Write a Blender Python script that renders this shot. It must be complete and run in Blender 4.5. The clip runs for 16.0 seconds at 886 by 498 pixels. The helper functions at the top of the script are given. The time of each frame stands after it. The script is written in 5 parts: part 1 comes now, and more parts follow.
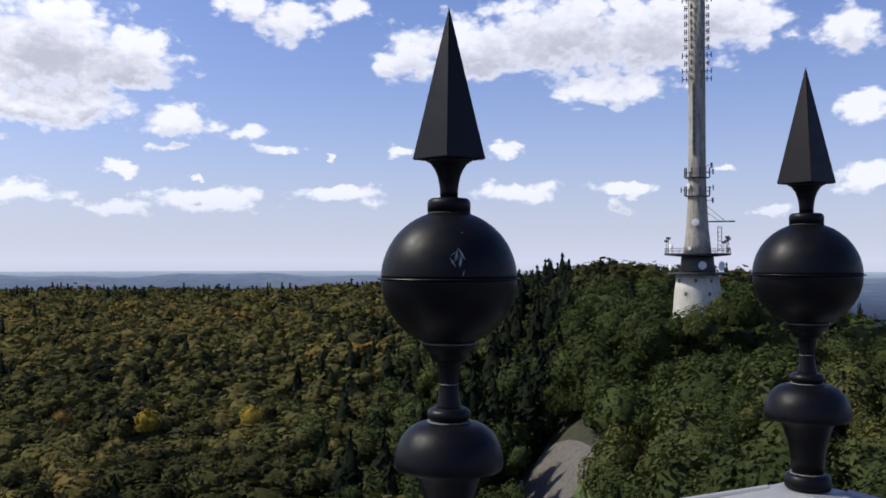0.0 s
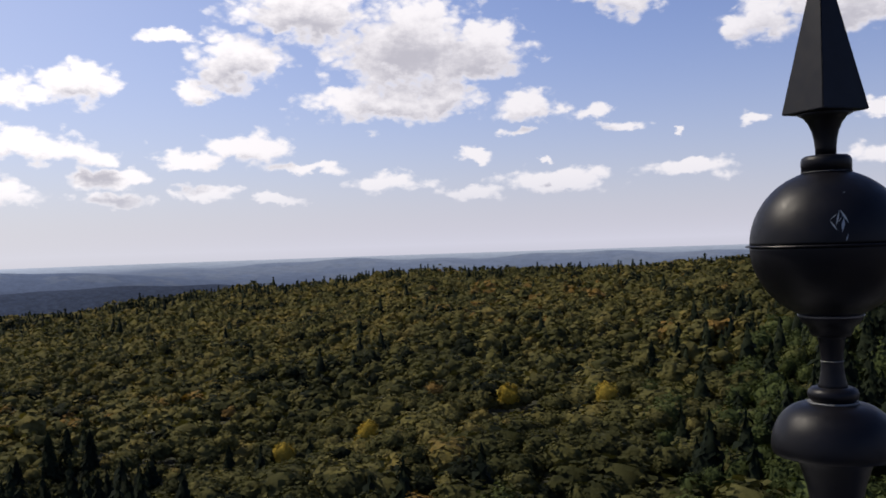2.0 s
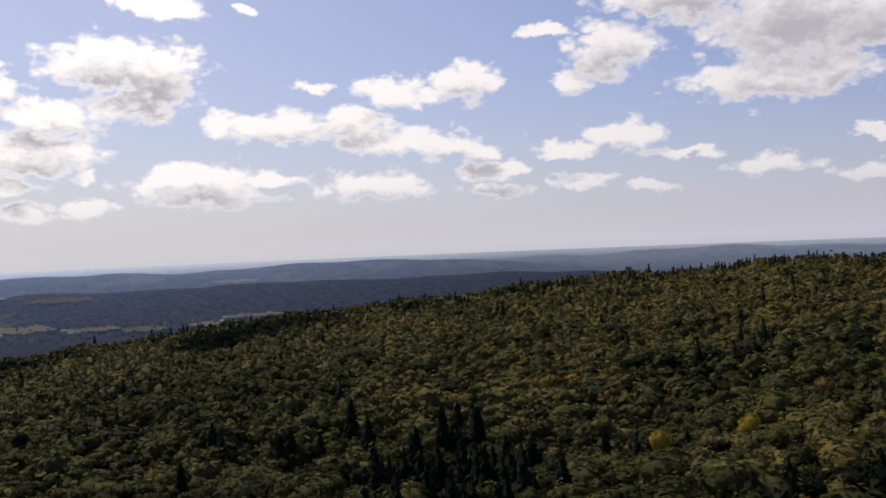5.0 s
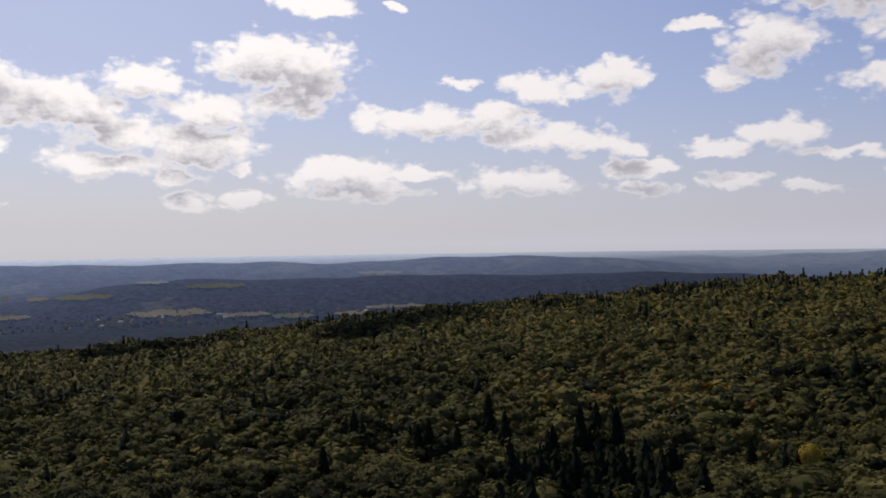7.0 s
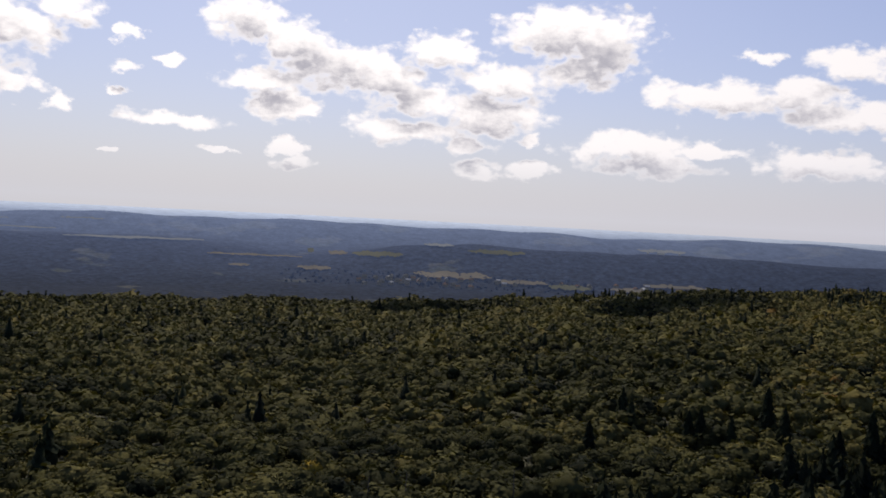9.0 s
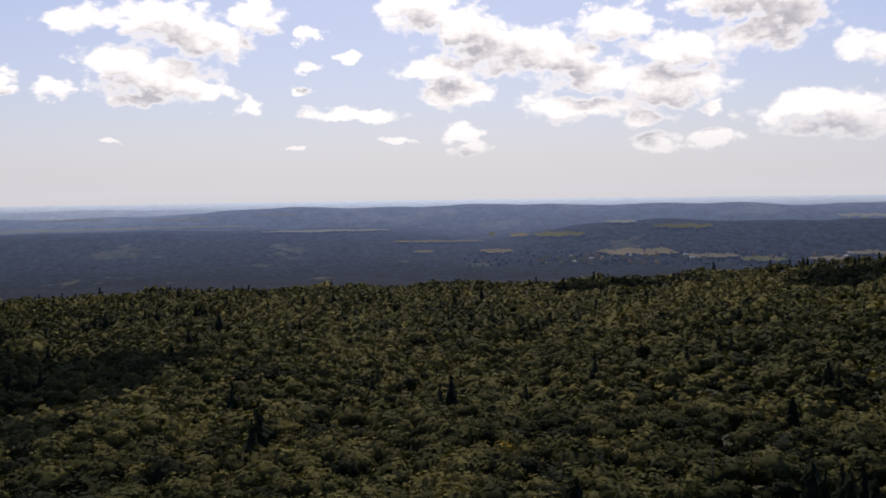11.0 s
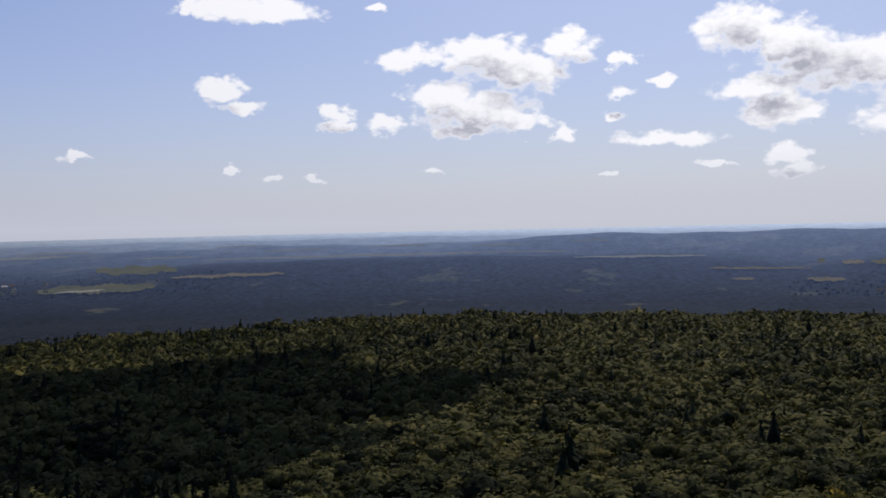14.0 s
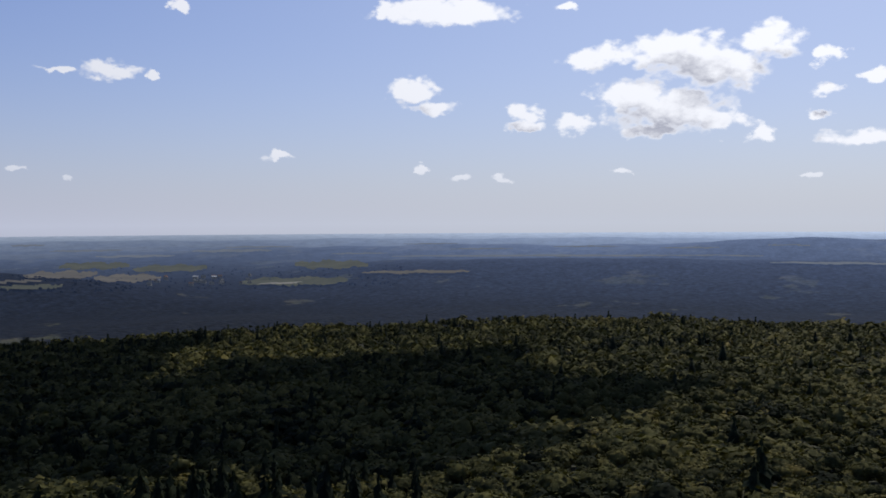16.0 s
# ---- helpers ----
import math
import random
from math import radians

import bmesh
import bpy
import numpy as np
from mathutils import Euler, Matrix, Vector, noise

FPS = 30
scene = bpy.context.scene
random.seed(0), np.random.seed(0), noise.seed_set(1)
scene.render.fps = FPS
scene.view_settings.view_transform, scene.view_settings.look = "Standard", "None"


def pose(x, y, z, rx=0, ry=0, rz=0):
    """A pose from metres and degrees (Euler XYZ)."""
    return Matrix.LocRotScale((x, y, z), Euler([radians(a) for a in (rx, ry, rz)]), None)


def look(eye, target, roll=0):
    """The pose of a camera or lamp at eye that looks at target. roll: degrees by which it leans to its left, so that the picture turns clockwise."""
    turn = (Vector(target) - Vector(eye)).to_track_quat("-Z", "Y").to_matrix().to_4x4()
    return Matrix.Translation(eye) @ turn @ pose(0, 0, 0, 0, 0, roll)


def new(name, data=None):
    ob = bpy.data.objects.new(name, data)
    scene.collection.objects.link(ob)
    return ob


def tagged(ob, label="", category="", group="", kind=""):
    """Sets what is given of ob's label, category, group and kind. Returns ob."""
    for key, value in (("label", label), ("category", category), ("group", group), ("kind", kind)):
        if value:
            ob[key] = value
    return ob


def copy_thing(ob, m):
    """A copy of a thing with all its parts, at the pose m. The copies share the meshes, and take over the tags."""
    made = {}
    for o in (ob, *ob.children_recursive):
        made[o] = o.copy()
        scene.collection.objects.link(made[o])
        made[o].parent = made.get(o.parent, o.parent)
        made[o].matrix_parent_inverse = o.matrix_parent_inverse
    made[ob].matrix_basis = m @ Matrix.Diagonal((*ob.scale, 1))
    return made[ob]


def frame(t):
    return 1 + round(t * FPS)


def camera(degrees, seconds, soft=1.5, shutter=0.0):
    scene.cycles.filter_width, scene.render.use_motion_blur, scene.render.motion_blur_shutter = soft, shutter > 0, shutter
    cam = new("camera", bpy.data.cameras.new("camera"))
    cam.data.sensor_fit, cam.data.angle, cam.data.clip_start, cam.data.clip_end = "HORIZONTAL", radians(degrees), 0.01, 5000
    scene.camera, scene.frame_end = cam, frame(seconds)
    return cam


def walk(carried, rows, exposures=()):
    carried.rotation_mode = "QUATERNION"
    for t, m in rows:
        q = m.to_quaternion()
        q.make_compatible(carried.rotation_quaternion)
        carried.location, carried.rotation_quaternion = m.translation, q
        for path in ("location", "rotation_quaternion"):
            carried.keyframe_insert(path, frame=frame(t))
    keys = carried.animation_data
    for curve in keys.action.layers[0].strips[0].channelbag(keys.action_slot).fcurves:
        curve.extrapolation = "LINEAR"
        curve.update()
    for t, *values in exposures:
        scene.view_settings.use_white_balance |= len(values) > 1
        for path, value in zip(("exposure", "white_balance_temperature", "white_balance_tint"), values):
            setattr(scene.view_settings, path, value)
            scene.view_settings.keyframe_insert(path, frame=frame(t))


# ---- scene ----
EYE = 34.0  # the lens, metres above the hilltop
cam = camera(52.15, 16.0, soft=1.7)
walk(cam, [
    (0.0, pose(0.001, -0.012, EYE + 0.001, 90.76, 0, -0.00) @ pose(0, 0, 0, 0, 0, 0.02)),
    (0.5, pose(-0.026, 0.004, EYE - 0.003, 90.88, 0, 4.44) @ pose(0, 0, 0, 0, 0, -0.28)),
    (1.0, pose(-0.055, 0.027, EYE - 0.004, 90.86, 0, 8.85) @ pose(0, 0, 0, 0, 0, -1.02)),
    (1.5, pose(-0.046, 0.023, EYE + 0.002, 90.95, 0, 17.67) @ pose(0, 0, 0, 0, 0, -2.54)),
    (2.0, pose(-0.028, 0.030, EYE - 0.012, 89.68, 0, 21.88) @ pose(0, 0, 0, 0, 0, -1.89)),
    (2.5, pose(-0.024, 0.012, EYE - 0.010, 89.74, 0, 25.22) @ pose(0, 0, 0, 0, 0, -1.39)),
    (3.0, pose(-0.027, 0.000, EYE - 0.006, 89.51, 0, 28.50) @ pose(0, 0, 0, 0, 0, -1.31)),
    (3.5, pose(-0.034, -0.010, EYE - 0.003, 89.57, 0, 33.63) @ pose(0, 0, 0, 0, 0, -1.81)),
    (4.0, pose(-0.046, -0.025, EYE, 89.79, 0, 39.55) @ pose(0, 0, 0, 0, 0, -2.68)),
    (4.5, pose(-0.051, -0.028, EYE, 89.92, 0, 42.56) @ pose(0, 0, 0, 0, 0, -2.85)),
    (5.0, pose(-0.056, -0.032, EYE, 89.69, 0, 45.29) @ pose(0, 0, 0, 0, 0, -2.32)),
    (5.2, pose(-0.058, -0.033, EYE, 89.70, 0, 46.32) @ pose(0, 0, 0, 0, 0, -2.25)),
    (7.3, pose(-0.078, -0.047, EYE, 89.64, 0, 56.54) @ pose(0, 0, 0, 0, 0, -0.52)),
    (7.5, pose(-0.080, -0.048, EYE, 89.63, 0, 58.50) @ pose(0, 0, 0, 0, 0, -0.36)),
    (8.0, pose(-0.085, -0.052, EYE, 89.69, 0, 65.04) @ pose(0, 0, 0, 0, 0, -0.14)),
    (8.5, pose(-0.090, -0.055, EYE, 89.31, 0, 69.40) @ pose(0, 0, 0, 0, 0, 0.52)),
    (8.7, pose(-0.092, -0.056, EYE, 88.34, 0, 70.40) @ pose(0, 0, 0, 0, 0, 2.06)),
    (10.8, pose(-0.112, -0.070, EYE, 86.20, 0, 80.66) @ pose(0, 0, 0, 0, 0, -0.83)),
    (11.0, pose(-0.114, -0.072, EYE, 86.27, 0, 83.23) @ pose(0, 0, 0, 0, 0, -0.80)),
    (11.5, pose(-0.119, -0.075, EYE, 87.31, 0, 87.65) @ pose(0, 0, 0, 0, 0, -0.95)),
    (12.0, pose(-0.123, -0.078, EYE, 87.43, 0, 91.76) @ pose(0, 0, 0, 0, 0, -1.44)),
    (12.5, pose(-0.128, -0.082, EYE, 87.52, 0, 94.59) @ pose(0, 0, 0, 0, 0, -1.60)),
    (13.0, pose(-0.133, -0.085, EYE, 88.09, 0, 96.95) @ pose(0, 0, 0, 0, 0, -1.37)),
    (13.5, pose(-0.138, -0.088, EYE, 88.18, 0, 100.18) @ pose(0, 0, 0, 0, 0, -1.35)),
    (14.0, pose(-0.143, -0.092, EYE, 88.23, 0, 102.79) @ pose(0, 0, 0, 0, 0, -1.29)),
    (14.5, pose(-0.148, -0.095, EYE, 88.24, 0, 104.48) @ pose(0, 0, 0, 0, 0, -0.84)),
    (15.0, pose(-0.152, -0.098, EYE, 88.33, 0, 109.89) @ pose(0, 0, 0, 0, 0, -0.73)),
    (15.5, pose(-0.157, -0.102, EYE, 88.39, 0, 112.91) @ pose(0, 0, 0, 0, 0, -0.68)),
    (16.0, pose(-0.162, -0.105, EYE, 88.38, 0, 114.48) @ pose(0, 0, 0, 0, 0, -0.35)),
], [(0.0, 0.0, 6250, 10), (1.5, -0.07, 6650, 11), (3.5, -0.2, 6950, 12), (5.2, -0.32, 6950, 12), (8.0, -0.44, 6850, 12), (8.7, -0.34, 6850, 12), (10.8, -0.2, 6950, 12), (11.5, -0.28, 6950, 12), (13.0, -0.40, 6600, 11), (16.0, -0.42, 6200, 9)])

# ---------------------------------------------------------------- light
SUN_AZ, SUN_EL = 84.0, 46.0  # degrees to the west of the first view, and above the horizon


def heading(az, el=0.0):
    a, e = radians(az), radians(el)
    return Vector((-math.sin(a) * math.cos(e), math.cos(a) * math.cos(e), math.sin(e)))


sun = new("sun", bpy.data.lights.new("sun", "SUN"))
sun.data.energy, sun.data.angle, sun.data.color = 4.0, radians(0.53), (1.0, 0.93, 0.81)
sun.matrix_world = look(heading(SUN_AZ, SUN_EL) * 500, (0, 0, 0))

world = bpy.data.worlds.new("sky")
scene.world = world
world.use_nodes = True
wt = world.node_tree
wt.nodes.clear()


def wnode(kind, **props):
    n = wt.nodes.new(kind)
    for k, v in props.items():
        setattr(n, k, v)
    return n


def wmath(op, a, b=None, c=None):
    n = wnode("ShaderNodeMath", operation=op)
    for i, v in enumerate((a, b, c)):
        if v is None:
            continue
        if isinstance(v, (int, float)):
            n.inputs[i].default_value = v
        else:
            wt.links.new(v, n.inputs[i])
    return n.outputs[0]


def wvec(op, a, b=None, c=None, out=0):
    n = wnode("ShaderNodeVectorMath", operation=op)
    for i, v in enumerate((a, b, c)):
        if v is None:
            continue
        if isinstance(v, tuple):
            n.inputs[i].default_value = v
        else:
            wt.links.new(v, n.inputs[i])
    return n.outputs[out]


def wrange(value, a, b, c=0.0, d=1.0, smooth=True):
    n = wnode("ShaderNodeMapRange", interpolation_type="SMOOTHSTEP" if smooth else "LINEAR")
    wt.links.new(value, n.inputs[0])
    for i, v in enumerate((a, b, c, d)):
        n.inputs[i + 1].default_value = v
    return n.outputs[0]


def wmix(factor, a, b):
    n = wnode("ShaderNodeMix", data_type="RGBA")
    for i, v in ((0, factor), (6, a), (7, b)):
        if isinstance(v, (int, float)):
            n.inputs[i].default_value = v
        elif isinstance(v, tuple):
            n.inputs[i].default_value = (*v, 1)
        else:
            wt.links.new(v, n.inputs[i])
    return n.outputs[2]


def wnoise(vec, scale, detail, rough=0.55):
    n = wnode("ShaderNodeTexNoise")
    wt.links.new(vec, n.inputs["Vector"])
    n.inputs["Scale"].default_value, n.inputs["Detail"].default_value, n.inputs["Roughness"].default_value = scale, detail, rough
    return n


# where each heap of cumulus stands: degrees round and up, half its width and height
PUFFS = []


def puff(az, el, w, h):
    PUFFS.append((az, el, w, h))


puff(-25.0, 8.9, 1.5, 0.7)
puff(-25.0, 4.9, 1.8, 0.8)
puff(-24.4, 13.0, 1.8, 1.4)
puff(-19.9, 3.0, 1.1, 0.4)
puff(-17.5, 5.7, 0.8, 0.3)
puff(-16.3, 14.3, 4.7, 2.2)
puff(-12.9, 13.9, 5.2, 2.6)
puff(-11.2, 4.7, 2.1, 0.5)
puff(-10.8, 3.5, 0.9, 0.5)
puff(-10.5, 10.5, 3.9, 1.0)
puff(-7.7, 14.1, 5.3, 2.7)
puff(-4.3, 4.4, 2.9, 0.7)
puff(-4.0, 7.2, 1.2, 0.6)
puff(-2.3, 13.2, 5.4, 2.0)
puff(2.3, 12.5, 1.8, 1.4)
puff(2.8, 7.1, 0.8, 0.4)
puff(5.9, 15.6, 1.8, 0.7)
puff(6.3, 4.2, 2.9, 0.6)
puff(7.2, 6.6, 0.6, 0.2)
puff(9.8, 14.7, 2.1, 1.2)
puff(10.4, 7.0, 1.4, 0.4)
puff(12.1, 7.9, 1.6, 0.5)
puff(12.2, 15.4, 2.0, 1.0)
puff(14.6, 3.9, 3.4, 0.7)
puff(15.2, 4.9, 0.5, 0.2)
puff(16.0, 8.7, 2.0, 1.0)
puff(16.9, 6.9, 1.1, 0.3)
puff(19.4, 12.0, 3.6, 2.0)
puff(19.8, 5.4, 1.4, 0.4)
puff(19.9, 3.2, 2.1, 0.5)
puff(23.7, 12.8, 5.3, 2.7)
puff(24.6, 4.0, 2.6, 0.7)
puff(24.9, 8.9, 5.2, 1.4)
puff(29.9, 14.6, 4.7, 2.0)
puff(30.3, 5.0, 2.4, 0.4)
puff(32.3, 3.1, 1.7, 0.3)
puff(33.6, 6.2, 2.9, 1.0)
puff(34.1, 11.5, 2.9, 2.0)
puff(36.5, 3.6, 1.7, 0.5)
puff(36.7, 9.7, 1.4, 0.8)
puff(37.2, 5.4, 1.9, 0.6)
puff(38.5, 12.9, 1.9, 0.4)
puff(41.3, 3.3, 1.6, 0.4)
puff(41.6, 3.5, 1.6, 0.4)
puff(41.9, 4.5, 2.3, 0.6)
puff(41.9, 4.6, 2.1, 0.5)
puff(42.6, 5.8, 1.5, 0.6)
puff(42.9, 9.9, 1.4, 0.9)
puff(43.6, 10.0, 2.0, 1.3)
puff(44.2, 6.1, 2.7, 0.8)
puff(47.9, 9.6, 2.7, 0.9)
puff(48.1, 6.6, 3.5, 0.9)
puff(48.9, 3.5, 3.5, 0.5)
puff(49.6, 4.0, 3.2, 1.0)
puff(50.9, 8.0, 2.5, 1.2)
puff(52.9, 10.1, 1.1, 0.4)
puff(55.4, 7.7, 5.1, 1.0)
puff(55.9, 4.4, 2.1, 0.5)
puff(56.8, 14.6, 0.8, 0.3)
puff(59.0, 3.5, 3.6, 0.6)
puff(60.3, 4.5, 3.9, 1.0)
puff(61.9, 14.7, 2.6, 0.7)
puff(62.4, 10.6, 2.9, 2.3)
puff(63.7, 9.0, 2.8, 1.0)
puff(65.2, 11.2, 4.0, 1.6)
puff(66.5, 2.9, 1.5, 0.5)
puff(66.8, 4.8, 0.9, 0.5)
puff(68.5, 8.3, 3.2, 1.1)
puff(69.4, 6.3, 3.5, 1.3)
puff(70.2, 2.8, 1.5, 0.6)
puff(70.4, 4.4, 1.7, 0.6)
puff(72.7, 10.1, 2.5, 1.0)
puff(74.1, 6.9, 2.8, 0.9)
puff(74.4, 5.0, 4.2, 0.9)
puff(75.9, 8.2, 2.8, 1.5)
puff(78.7, 8.8, 3.8, 1.5)
puff(81.3, 2.6, 1.4, 0.5)
puff(81.5, 9.8, 3.0, 1.5)
puff(81.7, 3.6, 1.5, 0.4)
puff(82.1, 6.0, 2.4, 1.0)
puff(83.1, 7.5, 3.0, 0.8)
puff(84.6, 11.1, 2.5, 1.6)
puff(86.2, 3.2, 1.1, 0.2)
puff(88.7, 4.8, 3.0, 0.5)
puff(89.2, 8.2, 0.8, 0.4)
puff(91.4, 9.5, 0.8, 0.4)
puff(91.5, 7.7, 0.9, 0.4)
puff(92.0, 6.3, 0.7, 0.3)
puff(92.3, 2.7, 0.4, 0.2)
puff(92.4, 2.7, 0.4, 0.2)
puff(94.6, 10.5, 1.7, 1.1)
puff(95.2, 5.3, 0.7, 0.5)
puff(97.7, 6.1, 1.6, 0.7)
puff(97.9, 9.2, 2.9, 1.3)
puff(100.2, 10.3, 3.2, 1.1)
puff(100.6, 6.9, 3.5, 1.3)
puff(101.8, 5.7, 1.3, 0.5)
puff(102.8, 7.8, 1.9, 1.1)
puff(103.2, 3.1, 0.6, 0.2)
puff(104.9, 10.1, 1.8, 0.8)
puff(106.3, 6.2, 1.2, 0.6)
puff(106.7, 13.2, 0.8, 0.3)
puff(109.2, 5.9, 1.1, 0.3)
puff(109.5, 6.8, 1.2, 0.6)
puff(110.6, 2.9, 0.6, 0.2)
puff(113.2, 3.0, 0.8, 0.2)
puff(114.1, 13.0, 4.1, 0.7)
puff(114.9, 7.3, 1.7, 0.5)
puff(116.0, 3.5, 0.5, 0.2)
puff(116.6, 8.3, 1.5, 0.8)
puff(118.0, 13.0, 0.8, 0.6)
puff(124.7, 4.3, 0.8, 0.2)
puff(124.8, 4.3, 0.9, 0.2)
puff(130.4, 12.8, 0.5, 0.5)
puff(132.1, 8.7, 0.3, 0.3)
puff(134.6, 9.1, 1.6, 0.5)
puff(136.6, 2.7, 0.4, 0.2)
puff(137.1, 8.9, 1.1, 0.2)
puff(139.8, 3.2, 0.6, 0.2)
puff(23.6, 11.6, 4.6, 1.8)
puff(21.5, 9.6, 2.4, 0.9)


coords = wnode("ShaderNodeTexCoord").outputs["Generated"]
split = wnode("ShaderNodeSeparateXYZ")
wt.links.new(coords, split.inputs[0])
az_deg = wmath("MULTIPLY", wmath("ARCTAN2", wmath("MULTIPLY", split.outputs[0], -1.0), split.outputs[1]), 180 / math.pi)
el_deg = wmath("MULTIPLY", wmath("ARCSINE", split.outputs[2]), 180 / math.pi)
joined = wnode("ShaderNodeCombineXYZ")
wt.links.new(az_deg, joined.inputs[0])
wt.links.new(el_deg, joined.inputs[1])
dome = joined.outputs[0]
stretched = wvec("MULTIPLY", dome, (1.0, 1.5, 1.0))
billow = wnoise(stretched, 0.42, 8.0, 0.58)
curl = wvec("MULTIPLY", wvec("SUBTRACT", billow.outputs["Color"], (0.5, 0.5, 0.5)), (3.9, 2.1, 0.0))
def wcells(scale):
    n = wnode("ShaderNodeTexVoronoi", feature="SMOOTH_F1")
    wt.links.new(wvec("ADD", stretched, wvec("MULTIPLY", wnoise(stretched, 1.1, 3.0).outputs["Color"], (1.1, 1.1, 0.0))), n.inputs["Vector"])
    n.inputs["Scale"].default_value, n.inputs["Smoothness"].default_value = scale, 0.35
    return n.outputs["Distance"]


puffy, curly = wcells(0.62), wcells(1.7)
lumps = wmath("ADD", wmath("MULTIPLY", wmath("SUBTRACT", puffy, 0.42), 0.68), wmath("MULTIPLY", wmath("SUBTRACT", curly, 0.42), 0.34))
ragged = wmath("ADD", lumps, wmath("MULTIPLY", wmath("SUBTRACT", wnoise(stretched, 1.6, 5.0, 0.55).outputs[0], 0.5), 0.45))



def heaps(vec):
    """How far inside the nearest heap a direction lies: 0 at its middle, 1 at its rim."""
    best = None
    for az, el, w, h in PUFFS:
        w, h = 1.1 * w, 1.1 * h
        d = wvec("LENGTH", wvec("MULTIPLY_ADD", vec, (1 / w, 1 / h, 0.0), (-az / w, -el / h, 0.0)), out=1)
        best = d if best is None else wmath("SMOOTH_MIN", best, d, 0.25)
    return best


bent = wvec("ADD", dome, curl)
inside = wmath("ADD", heaps(bent), ragged)
dense = wrange(inside, 1.16, 0.66)
above = wmath("ADD", heaps(wvec("ADD", bent, (0.0, 1.25, 0.0))), wmath("MULTIPLY", ragged, 0.6))
tufted = wmath("MULTIPLY", wmath("SUBTRACT", wnoise(stretched, 0.8, 7.0, 0.65).outputs[0], 0.5), 0.7)
lit = wrange(wmath("SUBTRACT", wmath("ADD", above, tufted), wmath("MULTIPLY", lumps, 0.9)), 0.04, 0.98)
rim = wrange(inside, 0.42, 0.98, 0.0, 0.9)
lit = wmath("MAXIMUM", lit, rim)

air = wnode("ShaderNodeTexSky", sky_type="NISHITA", sun_disc=False, sun_elevation=radians(SUN_EL), sun_rotation=radians(-SUN_AZ), air_density=1.0, dust_density=1.2, ozone_density=1.5)
SKY = 0.10
glare = wrange(wvec("LENGTH", wvec("MULTIPLY_ADD", dome, (1 / 58, 1 / 50, 0.0), (-SUN_AZ / 58, -SUN_EL / 50, 0.0)), out=1), 1.5, 0.35)
haze = wmath("MULTIPLY", wmath("POWER", math.e, wmath("MULTIPLY", wmath("ABSOLUTE", el_deg), -0.16)), 0.92)
haze_colour = wmix(glare, (7.1, 7.3, 8.8), (9.0, 9.1, 9.4))
blue = wnode("ShaderNodeMix", data_type="RGBA", blend_type="MULTIPLY")
blue.inputs[0].default_value = 1.0
wt.links.new(air.outputs[0], blue.inputs[6])
blue.inputs[7].default_value = (0.83, 0.92, 1.34, 1)  # the lens's cooler rendering of a clear sky
clear = wmix(haze, blue.outputs[2], haze_colour)
clear = wmix(wmath("MULTIPLY", glare, 0.5), clear, (6.7, 7.3, 8.2))
cloud_colour = wmix(lit, (5.6, 5.65, 6.6), wmix(glare, (9.4, 9.4, 10.2), (14.6, 14.3, 14.5)))
far_cloud = wmath("MULTIPLY", dense, wrange(el_deg, 0.0, 5.0, 0.18, 1.0))
back = wnode("ShaderNodeBackground")
wt.links.new(wmix(far_cloud, clear, cloud_colour), back.inputs[0])
back.inputs[1].default_value = SKY
wt.links.new(back.outputs[0], wnode("ShaderNodeOutputWorld").inputs[0])

# ---------------------------------------------------------------- materials


